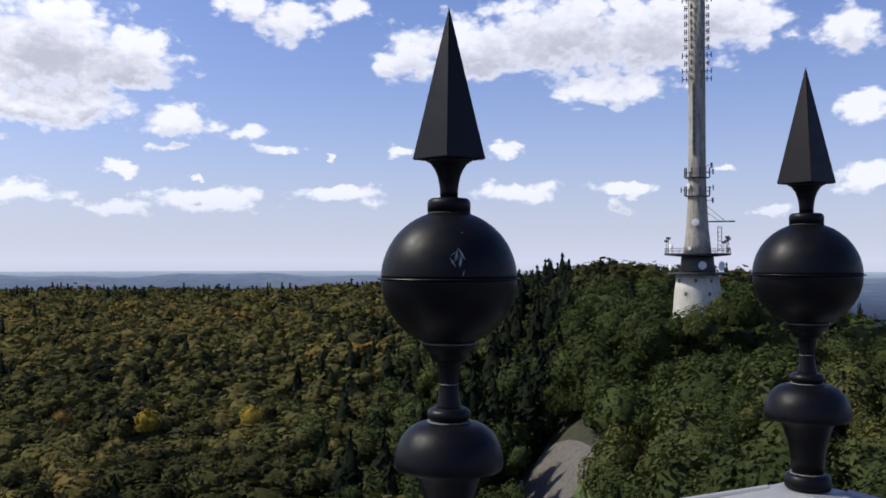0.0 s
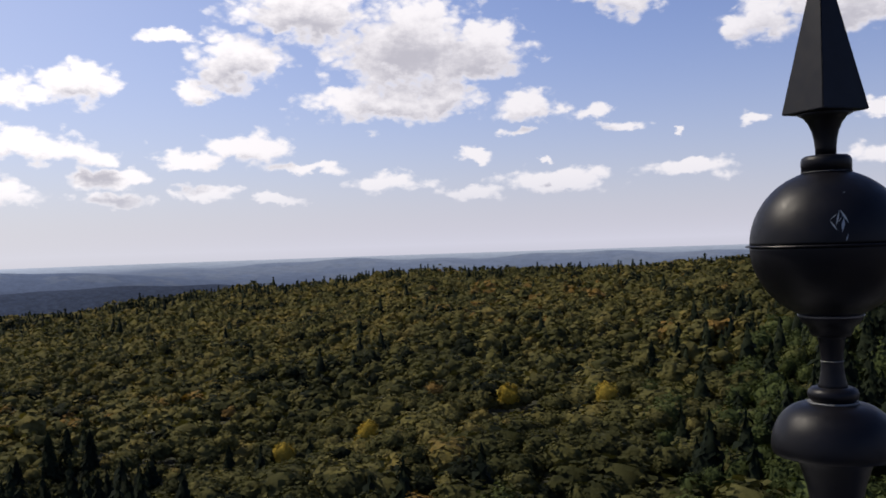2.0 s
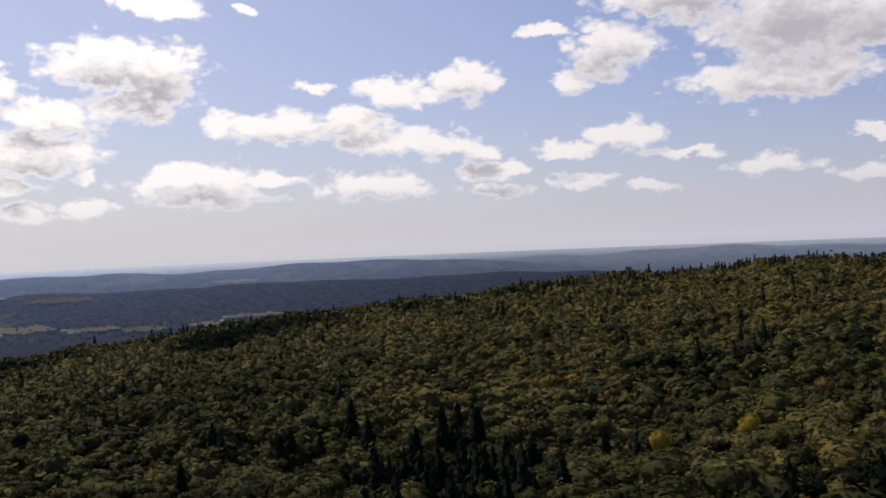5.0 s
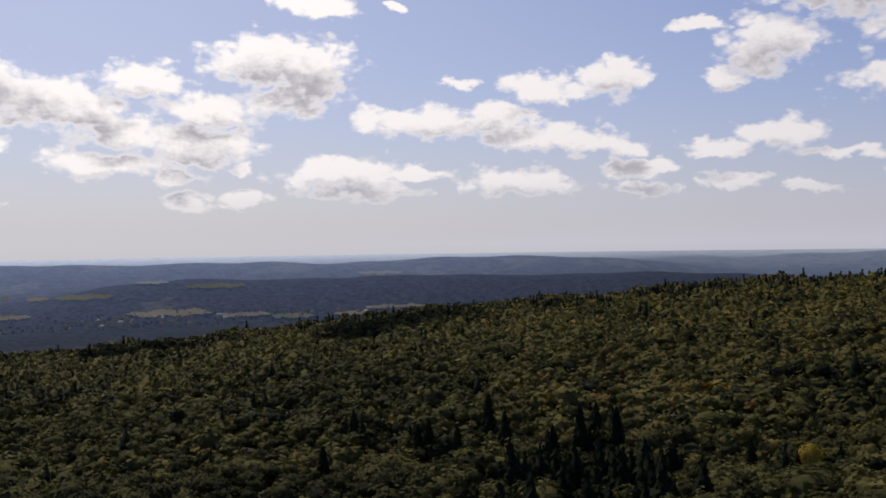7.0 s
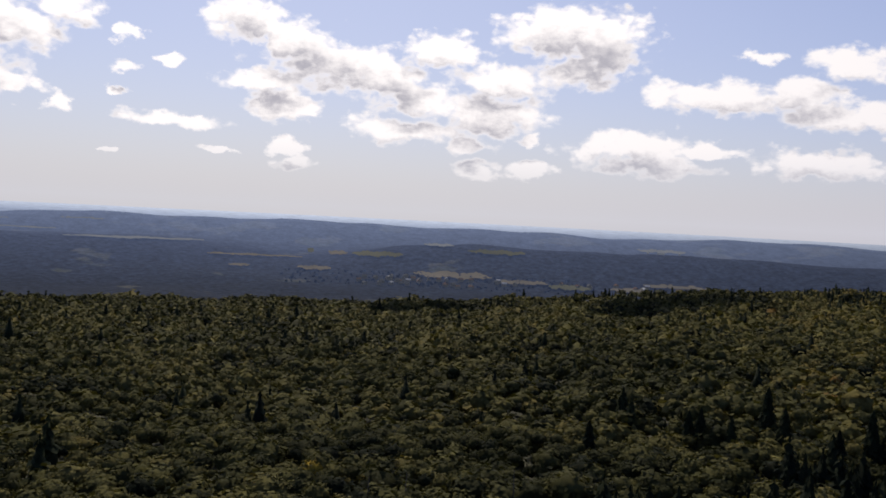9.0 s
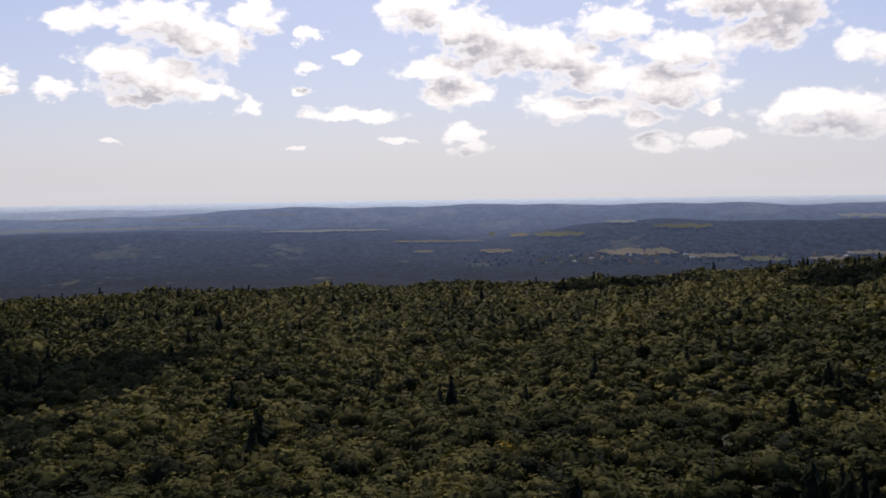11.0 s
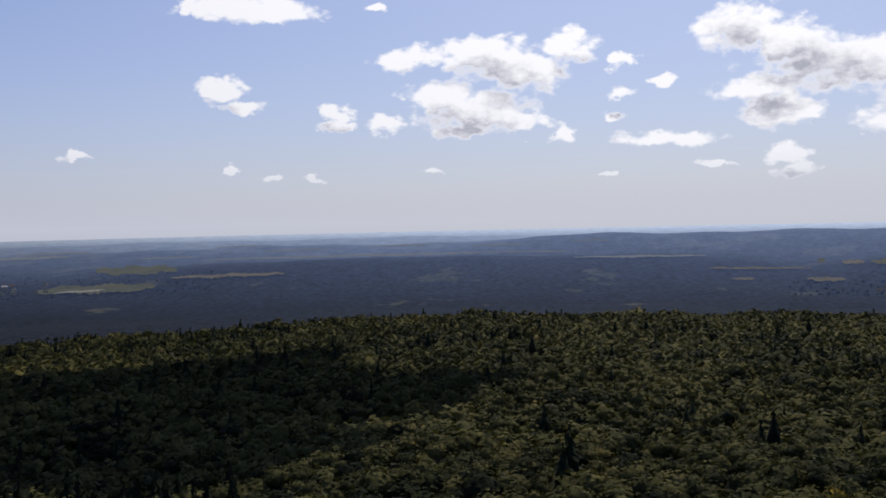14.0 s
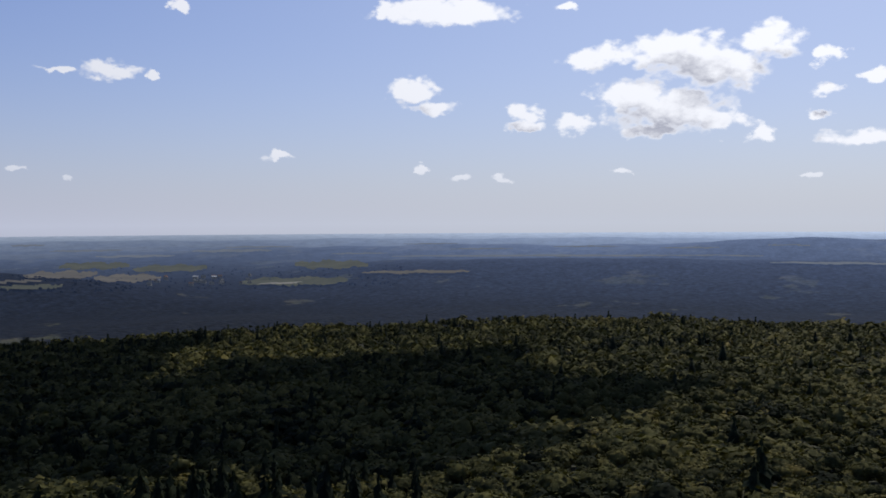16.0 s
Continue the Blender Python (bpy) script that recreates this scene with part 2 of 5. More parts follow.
class Surface:
    """A node material that is put together piece by piece."""

    def __init__(self, name, rough=0.8, metal=0.0):
        self.mat = bpy.data.materials.new(name)
        self.mat.use_nodes = True
        self.nt = self.mat.node_tree
        self.bsdf = self.nt.nodes["Principled BSDF"]
        self.bsdf.inputs["Roughness"].default_value = rough
        self.bsdf.inputs["Metallic"].default_value = metal
        self.place = self.node("ShaderNodeNewGeometry").outputs["Position"]

    def node(self, kind, **props):
        n = self.nt.nodes.new(kind)
        for k, v in props.items():
            setattr(n, k, v)
        return n

    def link(self, a, b):
        self.nt.links.new(a, b)

    def noise(self, scale, detail=4.0, rough=0.55, vec=None, stretch=None):
        n = self.node("ShaderNodeTexNoise")
        src = vec or self.place
        if stretch:
            m = self.node("ShaderNodeVectorMath", operation="MULTIPLY")
            self.link(src, m.inputs[0])
            m.inputs[1].default_value = stretch
            src = m.outputs[0]
        self.link(src, n.inputs["Vector"])
        n.inputs["Scale"].default_value, n.inputs["Detail"].default_value, n.inputs["Roughness"].default_value = scale, detail, rough
        return n.outputs[0]

    def ramp(self, value, *stops):
        n = self.node("ShaderNodeValToRGB")
        self.link(value, n.inputs[0])
        e = n.color_ramp.elements
        while len(e) < len(stops):
            e.new(0.5)
        for el, (p, c) in zip(e, stops):
            el.position = p
            el.color = (c, c, c, 1) if isinstance(c, (int, float)) else (*c, 1)
        return n.outputs[0]

    def mix(self, factor, a, b, how="MIX"):
        n = self.node("ShaderNodeMix", data_type="RGBA", blend_type=how)
        for i, v in ((0, factor), (6, a), (7, b)):
            if isinstance(v, (int, float)):
                n.inputs[i].default_value = v
            elif isinstance(v, tuple):
                n.inputs[i].default_value = (*v, 1)
            else:
                self.link(v, n.inputs[i])
        return n.outputs[2]

    def math(self, op, a, b=None, c=None):
        n = self.node("ShaderNodeMath", operation=op)
        for i, v in enumerate((a, b, c)):
            if v is None:
                continue
            if isinstance(v, (int, float)):
                n.inputs[i].default_value = v
            else:
                self.link(v, n.inputs[i])
        return n.outputs[0]

    def colour(self, c):
        if isinstance(c, tuple):
            self.bsdf.inputs["Base Color"].default_value = (*c, 1)
        else:
            self.link(c, self.bsdf.inputs["Base Color"])
        return self

    def rough(self, v):
        self.link(v, self.bsdf.inputs["Roughness"])
        return self

    def bump(self, height, strength=0.4, distance=0.02):
        n = self.node("ShaderNodeBump")
        n.inputs["Strength"].default_value, n.inputs["Distance"].default_value = strength, distance
        self.link(height, n.inputs["Height"])
        self.link(n.outputs[0], self.bsdf.inputs["Normal"])
        return self


def foliage(name, stops, tint="object", glow=0.12):
    """Leaves: the tint differs from tree to tree, and from spray to spray; some light comes through them."""
    s = Surface(name, 0.62)
    if tint == "object":
        value = s.node("ShaderNodeObjectInfo").outputs["Random"]
    else:
        value = s.node("ShaderNodeAttribute", attribute_name="tint").outputs["Fac"]
    base = s.ramp(value, *stops)
    spray = s.node("ShaderNodeNewGeometry").outputs["Random Per Island"]
    c = s.mix(1.0, base, s.ramp(spray, (0.0, (0.80, 0.82, 0.84)), (0.55, 1.0), (1.0, (1.20, 1.17, 1.05))), "MULTIPLY")
    fine = 5.5 if tint == "object" else 2.6
    c = s.mix(1.0, c, s.ramp(s.noise(fine, 4.0, 0.75), (0.3, 0.66), (0.7, 1.34)) if tint == "object" else s.ramp(s.noise(fine, 4.0, 0.75), (0.3, 0.8), (0.7, 1.2)), "MULTIPLY")
    c = s.mix(1.0, c, s.ramp(s.noise(0.35, 3.0), (0.35, 0.84), (0.65, 1.14)), "MULTIPLY")
    s.colour(c)
    s.bump(s.noise(fine * 1.4, 3.0, 0.7), 0.5, 0.8 / fine)
    s.bsdf.inputs["Specular IOR Level"].default_value = 0.012
    thin = s.node("ShaderNodeBsdfTranslucent")
    s.link(s.mix(1.0, c, (1.2, 1.25, 0.6), "MULTIPLY"), thin.inputs[0])
    both = s.node("ShaderNodeMixShader")
    both.inputs[0].default_value = glow
    s.link(s.bsdf.outputs[0], both.inputs[1])
    s.link(thin.outputs[0], both.inputs[2])
    s.link(both.outputs[0], s.nt.nodes["Material Output"].inputs[0])
    return s.mat


BEECH = ((0.0, (0.0152, 0.0185, 0.0100)), (0.12, (0.0336, 0.0349, 0.0137)), (0.4, (0.0758, 0.0723, 0.0265)), (0.7, (0.1129, 0.0998, 0.0347)), (0.93, (0.1415, 0.1120, 0.0357)), (1.0, (0.1684, 0.1055, 0.0328)))
GREEN = ((0.0, (0.0324, 0.0415, 0.0141)), (0.5, (0.0533, 0.0685, 0.0245)), (0.9, (0.0761, 0.0865, 0.0297)), (1.0, (0.1000, 0.0938, 0.0297)))
SPRUCE = ((0.0, (0.010, 0.014, 0.009)), (1.0, (0.022, 0.028, 0.014)))
GOLD = ((0.0, (0.3150, 0.2200, 0.0312)), (1.0, (0.4025, 0.2902, 0.0520)))
beech_leaf, beech_far = foliage("beech_leaf", GREEN), foliage("beech_leaf_far", BEECH, "tint")
spruce_leaf, spruce_far = foliage("spruce_needle", SPRUCE, glow=0.06), foliage("spruce_needle_far", SPRUCE, "tint", glow=0.06)
gold_leaf = foliage("gold_leaf", GOLD)
beech_slope = foliage("beech_leaf_slope", GREEN, "tint")


def bark():
    s = Surface("bark", 0.9)
    n = s.noise(6.0, 5.0, 0.6, stretch=(1, 1, 0.2))
    s.colour(s.ramp(n, (0.3, (0.06, 0.05, 0.04)), (0.7, (0.16, 0.14, 0.12))))
    return s.bump(n, 0.6, 0.03).mat


def forest_floor():
    s = Surface("forest_floor", 0.95)
    n = s.noise(0.35, 8.0, 0.65)
    s.colour(s.ramp(n, (0.3, (0.018, 0.022, 0.010)), (0.55, (0.035, 0.036, 0.016)), (0.75, (0.07, 0.055, 0.028))))
    return s.bump(n, 0.8, 0.4).mat


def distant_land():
    """Woods and fields of the valley, dimmed and blued by haze painted as emission."""
    s = Surface("distant_land", 0.95)
    flat = s.node("ShaderNodeVectorMath", operation="LENGTH")
    s.link(s.place, flat.inputs[0])
    far = flat.outputs["Value"]
    crowns = s.node("ShaderNodeTexVoronoi")
    s.link(s.place, crowns.inputs["Vector"])
    crowns.inputs["Scale"].default_value = 0.075
    woods = s.mix(1.0, s.ramp(s.noise(0.0024, 7.0, 0.62), (0.36, (0.003, 0.0045, 0.006)), (0.64, (0.022, 0.024, 0.016))), s.ramp(crowns.outputs["Distance"], (0.05, 1.7), (0.6, 0.15)), "MULTIPLY")
    plots = s.noise(0.0042, 7.0, 0.62, stretch=(1.0, 1.0, 0.0))
    reach = s.node("ShaderNodeMapRange")
    s.link(far, reach.inputs[0])
    for i, v in enumerate((2900.0, 4300.0, 0.0, 0.16)):
        reach.inputs[i + 1].default_value = v
    fields = s.ramp(s.math("ADD", plots, reach.outputs[0]), (0.62, 0.0), (0.66, 1.0))
    land = s.mix(fields, woods, s.ramp(s.noise(0.011, 3.0), (0.35, (0.12, 0.13, 0.05)), (0.65, (0.24, 0.21, 0.12))))
    s.colour(land)
    s.bump(crowns.outputs["Distance"], 0.5, 6.0)
    # the haze is an emission colour that grows paler and thicker with distance
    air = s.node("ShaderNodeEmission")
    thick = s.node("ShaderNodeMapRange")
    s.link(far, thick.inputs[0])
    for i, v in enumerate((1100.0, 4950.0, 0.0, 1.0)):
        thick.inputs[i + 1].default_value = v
    # field and treetop mottling is worked into the same glow
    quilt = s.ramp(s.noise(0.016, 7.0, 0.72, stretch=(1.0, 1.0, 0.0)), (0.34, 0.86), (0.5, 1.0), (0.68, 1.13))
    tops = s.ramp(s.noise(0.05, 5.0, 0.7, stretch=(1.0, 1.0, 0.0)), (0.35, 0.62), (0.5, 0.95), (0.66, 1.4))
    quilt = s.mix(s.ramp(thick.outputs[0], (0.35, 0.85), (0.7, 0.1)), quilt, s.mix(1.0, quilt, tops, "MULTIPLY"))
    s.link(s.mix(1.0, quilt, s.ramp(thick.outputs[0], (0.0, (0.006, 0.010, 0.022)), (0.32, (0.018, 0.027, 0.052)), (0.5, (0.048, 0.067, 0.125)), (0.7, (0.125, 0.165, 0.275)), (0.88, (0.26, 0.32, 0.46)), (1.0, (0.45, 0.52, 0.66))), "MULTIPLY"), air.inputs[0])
    # painted haze glows stronger towards the sun's heading
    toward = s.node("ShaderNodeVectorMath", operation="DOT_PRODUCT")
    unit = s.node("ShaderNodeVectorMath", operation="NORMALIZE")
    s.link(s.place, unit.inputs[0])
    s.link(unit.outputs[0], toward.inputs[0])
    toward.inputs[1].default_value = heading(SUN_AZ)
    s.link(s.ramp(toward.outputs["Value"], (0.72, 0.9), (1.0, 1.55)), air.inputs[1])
    painted_haze = s.node("ShaderNodeMixShader")
    s.link(s.ramp(thick.outputs[0], (0.0, 0.5), (0.35, 0.78), (1.0, 0.97)), painted_haze.inputs[0])
    s.link(s.bsdf.outputs[0], painted_haze.inputs[1])
    s.link(air.outputs[0], painted_haze.inputs[2])
    s.link(painted_haze.outputs[0], s.nt.nodes["Material Output"].inputs[0])
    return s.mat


def black_metal():
    s = Surface("black_painted_metal", 0.36)
    s.bsdf.inputs["Specular IOR Level"].default_value = 0.17
    streak = s.noise(9.0, 5.0, 0.6, stretch=(1, 1, 3))
    s.colour(s.ramp(streak, (0.3, (0.0025, 0.0025, 0.0035)), (0.7, (0.005, 0.0048, 0.0065))))
    s.rough(s.ramp(s.noise(38.0, 5.0, 0.65), (0.3, 0.34), (0.7, 0.52)))
    return s.bump(s.noise(160.0, 3.0), 0.08, 0.002).mat


def sheet_metal():
    s = Surface("weathered_sheet_metal", 0.5, 0.25)
    n = s.noise(7.0, 6.0, 0.6)
    s.colour(s.ramp(n, (0.3, (0.26, 0.262, 0.265)), (0.7, (0.38, 0.38, 0.385))))
    s.rough(s.ramp(s.noise(22.0, 4.0), (0.3, 0.38), (0.7, 0.62)))
    return s.bump(n, 0.15, 0.004).mat


def plaster(name, dark, light, scale=1.6):
    s = Surface(name, 0.9)
    n = s.noise(scale, 7.0, 0.62)
    drip = s.noise(2.2, 5.0, 0.6, stretch=(1.0, 1.0, 0.08))
    s.colour(s.mix(0.55, s.ramp(n, (0.3, dark), (0.7, light)), s.ramp(drip, (0.35, dark), (0.65, light))))
    return s.bump(n, 0.4, 0.03).mat


def plain(name, colour, rough=0.6, metal=0.0, vary=0.25, scale=3.0):
    s = Surface(name, rough, metal)
    lo, hi = tuple(c * (1 - vary) for c in colour), tuple(c * (1 + vary) for c in colour)
    n = s.noise(scale, 5.0, 0.6)
    s.colour(s.ramp(n, (0.3, lo), (0.7, hi)))
    return s.bump(n, 0.15, 0.01).mat


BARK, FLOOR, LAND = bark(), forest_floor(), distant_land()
BLACK, SHEET = black_metal(), sheet_metal()
CONCRETE = plaster("weathered_concrete", (0.16, 0.14, 0.11), (0.50, 0.465, 0.39), 0.6)
WHITEWASH = plaster("pale_render", (0.36, 0.34, 0.29), (0.60, 0.57, 0.49), 0.5)
STONE = plaster("tower_stone", (0.30, 0.28, 0.24), (0.45, 0.42, 0.37), 2.0)
STEEL = plain("dull_steel", (0.12, 0.12, 0.125), 0.5, 0.7)
DECK_AND_SHADE = plain("dark_steel_deck_and_shade", (0.07, 0.07, 0.075), 0.6, 0.3)
DISH = plain("white_dish_paint", (0.78, 0.78, 0.76), 0.45, 0.0, 0.06)
PANE = plain("dark_window_glass", (0.10, 0.095, 0.09), 0.2)
SCUFF = plain("scraped_grey_mark", (0.22, 0.25, 0.27), 0.5)
SEAM = plain("pale_sealant", (0.13, 0.13, 0.13), 0.6)
FLAGS = plain("dark_flagstone", (0.09, 0.085, 0.08), 0.85)
CLOUD = plain("cloud_white", (0.85, 0.85, 0.87), 1.0, 0.0, 0.04, 0.01)
GRAVEL = plain("pale_gravel", (0.115, 0.102, 0.088), 0.95, 0.0, 0.35, 0.9)
GRASS = plain("mown_grass", (0.055, 0.080, 0.020), 0.9, 0.0, 0.3, 0.6)

# ---------------------------------------------------------------- meshes


def mesh_of(name, verts, faces, mats, smooth=False, index=None, tint=None):
    me = bpy.data.meshes.new(name)
    me.from_pydata(verts, [], faces)
    for m in mats:
        me.materials.append(m)
    if index is not None:
        me.polygons.foreach_set("material_index", np.asarray(index, dtype=np.int32))
    if smooth:
        me.polygons.foreach_set("use_smooth", np.ones(len(me.polygons), dtype=bool))
    if tint is not None:
        a = me.attributes.new("tint", "FLOAT", "FACE")
        a.data.foreach_set("value", np.asarray(tint, dtype=np.float32))
    me.update()
    return me


def part(name, bm, material, parent=None, label="", smooth=False):
    me = bpy.data.meshes.new(name)
    bm.to_mesh(me)
    bm.free()
    me.materials.append(material)
    if smooth:
        me.polygons.foreach_set("use_smooth", np.ones(len(me.polygons), dtype=bool))
    ob = new(name, me)
    if parent:
        ob.parent = parent
    if label:
        ob["label"] = label
    return ob


def box(bm, lo, hi, m=None, bevel=0.0):
    c = [(a + b) / 2 for a, b in zip(lo, hi)]
    s = [b - a for a, b in zip(lo, hi)]
    mat = Matrix.Translation(c) @ Matrix.Diagonal((*s, 1))
    r = bmesh.ops.create_cube(bm, size=1.0, matrix=(m or Matrix()) @ mat)
    if bevel:
        edges = list({e for v in r["verts"] for e in v.link_edges})
        bmesh.ops.bevel(bm, geom=edges, offset=bevel, segments=2, affect="EDGES", profile=0.5)
    return bm


def rod(bm, a, b, r, n=8, r2=None):
    a, b = Vector(a), Vector(b)
    q = (b - a).to_track_quat("Z", "Y").to_matrix().to_4x4()
    bmesh.ops.create_cone(bm, cap_ends=True, segments=n, radius1=r, radius2=r if r2 is None else r2, depth=(b - a).length, matrix=Matrix.Translation((a + b) / 2) @ q)
    return bm


def turned(bm, profile, n=48, caps=True, m=None):
    """A body turned on a lathe from (radius, height) pairs, from the bottom up."""
    m = m or Matrix()
    rings = [[bm.verts.new(m @ Vector((r * math.cos(2 * math.pi * i / n), r * math.sin(2 * math.pi * i / n), z))) for i in range(n)] for r, z in profile]
    for lo, hi in zip(rings, rings[1:]):
        for i in range(n):
            bm.faces.new((lo[i], lo[(i + 1) % n], hi[(i + 1) % n], hi[i]))
    if caps:
        bm.faces.new(rings[0][::-1])
        bm.faces.new(rings[-1])
    return bm


# ---------------------------------------------------------------- the lie of the land
# how far the tree tops lie below the lens, by heading and distance
REACH = np.array([0, 60, 100, 150, 250, 400, 650, 900.0])
CANOPY = {}
CANOPY[-180] = (14, 18, 22, 26, 34, 46, 70, 95)
CANOPY[-60] = (14, 18, 22, 24, 30, 50, 90, 140)
CANOPY[-28] = (14, 18, 21, 18, 17, 45, 110, 170)
CANOPY[-18] = (16, 22, 24, 15, 11, 6, 30, 90)
CANOPY[-10] = (16, 24, 30, 28, 11, 0, 8, 40)
CANOPY[-4] = (16, 26, 34, 38, 28, 9, 9, 30)
CANOPY[4] = (16, 28, 38, 43, 40, 28, 18, 22)
CANOPY[12] = (16, 30, 40, 45, 45, 36, 26, 25)
CANOPY[23] = (16, 30, 40, 45, 48, 42, 34, 25)
CANOPY[34] = (16, 32, 45, 50, 56, 53, 46, 36)
CANOPY[46] = (16, 33, 47, 53, 60, 59, 55, 51)
CANOPY[54] = (16, 34, 49, 56, 64, 64, 62, 62)
CANOPY[60] = (16, 34, 50, 58, 66, 68, 69, 71)
CANOPY[66] = (16, 34, 50, 58, 68, 73, 77, 80)
CANOPY[72] = (16, 34, 50, 58, 69, 76, 83, 88)
CANOPY[78] = (16, 34, 50, 58, 70, 79, 87, 93)
CANOPY[104] = (16, 34, 50, 58, 71, 83, 91, 93)
CANOPY[121] = (16, 34, 50, 58, 73, 91, 99, 99)
CANOPY[140] = (16, 34, 51, 60, 76, 95, 105, 106)
CANOPY[180] = (14, 18, 22, 26, 34, 46, 70, 95)
TREE = 17.0
HEADS = np.array(sorted(CANOPY), dtype=float)
TABLE = np.array([CANOPY[int(h)] for h in HEADS], dtype=float)


def drop(az, r):
    """Drop of the tree tops below the lens at headings az (degrees) and distances r."""
    az, r = np.asarray(az, float), np.asarray(r, float)
    i = np.clip(np.searchsorted(HEADS, az) - 1, 0, len(HEADS) - 2)
    k = np.clip((az - HEADS[i]) / (HEADS[i + 1] - HEADS[i]), 0, 1)
    k = k * k * (3 - 2 * k)
    rr = np.clip(r, 0, 899.9)
    j = np.clip(np.searchsorted(REACH, rr, side="right") - 1, 0, len(REACH) - 2)
    q = (rr - REACH[j]) / (REACH[j + 1] - REACH[j])
    lo = TABLE[i, j] * (1 - q) + TABLE[i, j + 1] * q
    hi = TABLE[i + 1, j] * (1 - q) + TABLE[i + 1, j + 1] * q
    d = lo * (1 - k) + hi * k
    over = np.clip(r - 930, 0, None)
    return d + over * 0.32


def ripple(x, y, size, seed=0.0):
    return np.sin(x / size + 1.7 * np.sin(y / size * 0.7 + seed) + seed) * np.sin(y / size * 1.1 + 1.3 * np.sin(x / size * 0.6 + 2 * seed))


def ground_z(x, y):
    r, az = np.hypot(x, y), np.degrees(np.arctan2(-x, y))
    z = EYE - drop(az, r) - TREE
    z = z + 2.5 * ripple(x, y, 41.0, 0.4) * np.clip((r - 60) / 120, 0, 1)
    flat = np.clip((r - 12) / 55, 0, 1)
    return z * flat + 0.0 * (1 - flat)


ridges = []


def ridge(r, depth, az0, az1, crest, wobble=0.1):
    """A wooded ridge at a distance: its crest's elevation in degrees between two headings."""
    ridges.append((r, depth, az0, az1, crest, wobble))


ridge(2950, 330, 30, 77, -2.0, 0.05)
ridge(3800, 420, 40, 62, -0.85, 0.05)
ridge(3700, 380, 60, 100, -0.98, 0.06)
ridge(3250, 520, 84, 121, -2.25, 0.03)
ridge(3950, 300, 92, 128, -1.35, 0.06)
ridge(2700, 250, 134, 150, -2.75)
ridge(4300, 350, -40, 40, -0.85)
ridge(4450, 250, 96, 150, -0.95, 0.04)
FAR_R = np.array([900, 1300, 1700, 2100, 2500, 2900, 3400, 4000, 4600, 4930.0])
FAR_EL = np.array([-17, -13, -8.0, -6.0, -4.75, -3.7, -2.6, -1.7, -0.95, -0.62])


def far_z(x, y):
    r, az = np.hypot(x, y), np.degrees(np.arctan2(-x, y))
    el = np.interp(r, FAR_R, FAR_EL) + np.zeros_like(az)
    for rr, depth, a0, a1, crest, wob in ridges:
        side = 1 / (1 + np.exp(-(az - a0) / 2.0)) / (1 + np.exp((az - a1) / 2.0))
        swell = wob * np.sin(az * 0.42 + rr) + 0.6 * wob * np.sin(az * 1.13 + rr * 0.3)
        front = np.exp(-(((r - rr) / (depth * np.where(r < rr, 0.75, 1.3))) ** 2))
        el = np.maximum(el, el + (crest + swell - el) * side * front)
    z = EYE + r * np.tan(np.radians(el))
    return z + (5 * ripple(x, y, 130.0, 1.1) + 3 * ripple(x, y, 57.0, 0.3)) * np.clip((4700 - r) / 2500, 0, 1)


def polar_sheet(name, rs, azs, height, mats, closed):
    A, R = np.meshgrid(np.radians(azs), rs)
    X, Y = -R * np.sin(A), R * np.cos(A)
    Z = height(X, Y)
    n, m = len(rs), len(azs)
    verts = np.stack([X, Y, Z], -1).reshape(-1, 3).tolist()
    faces = []
    for i in range(n - 1):
        for j in range(m if closed else m - 1):
            k = (j + 1) % m
            faces.append((i * m + j, (i + 1) * m + j, (i + 1) * m + k, i * m + k))
    return new(name, mesh_of(name, verts, faces, mats, smooth=True))


ground = polar_sheet("ground", np.concatenate([np.linspace(0.2, 60, 12), np.geomspace(68, 1290, 70)]), np.arange(-180, 180, 1.0), ground_z, [FLOOR], True)
tagged(ground, "dark leaf-littered forest floor on the hillside", "ground", kind="structure")


def blend_z(x, y):
    r = np.hypot(x, y)
    k = np.clip((r - 1250) / 350, 0, 1)
    return (ground_z(x, y) - 4.0) * (1 - k) + far_z(x, y) * k


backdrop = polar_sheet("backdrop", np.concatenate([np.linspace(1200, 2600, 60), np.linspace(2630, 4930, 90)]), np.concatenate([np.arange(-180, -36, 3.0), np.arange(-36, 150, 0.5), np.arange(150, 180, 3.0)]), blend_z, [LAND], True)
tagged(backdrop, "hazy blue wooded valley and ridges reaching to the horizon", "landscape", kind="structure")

# ---------------------------------------------------------------- trees
rng = np.random.default_rng(7)


def sprays(points, normals, size, rnd, jitter=0.7, stretch=1.0):
    """Leaf sprays: one small bent quad at every point, facing roughly along its normal."""
    n = len(points)
    nn = normals + rnd.normal(0, jitter, (n, 3))
    nn /= np.linalg.norm(nn, axis=1)[:, None]
    a = np.cross(nn, rnd.normal(0, 1, (n, 3)))
    a /= np.linalg.norm(a, axis=1)[:, None]
    b = np.cross(nn, a)
    s = (size * rnd.uniform(0.6, 1.35, n))[:, None]
    lift = nn * s * 0.3
    q = np.stack([points - a * s - b * s * 0.6 * stretch, points + a * s * 0.8 - b * s * stretch + lift, points + a * s + b * s * 0.7 * stretch, points - a * s * 0.7 + b * s * stretch + lift], 1)
    return q.reshape(-1, 3), np.arange(4 * n).reshape(n, 4)


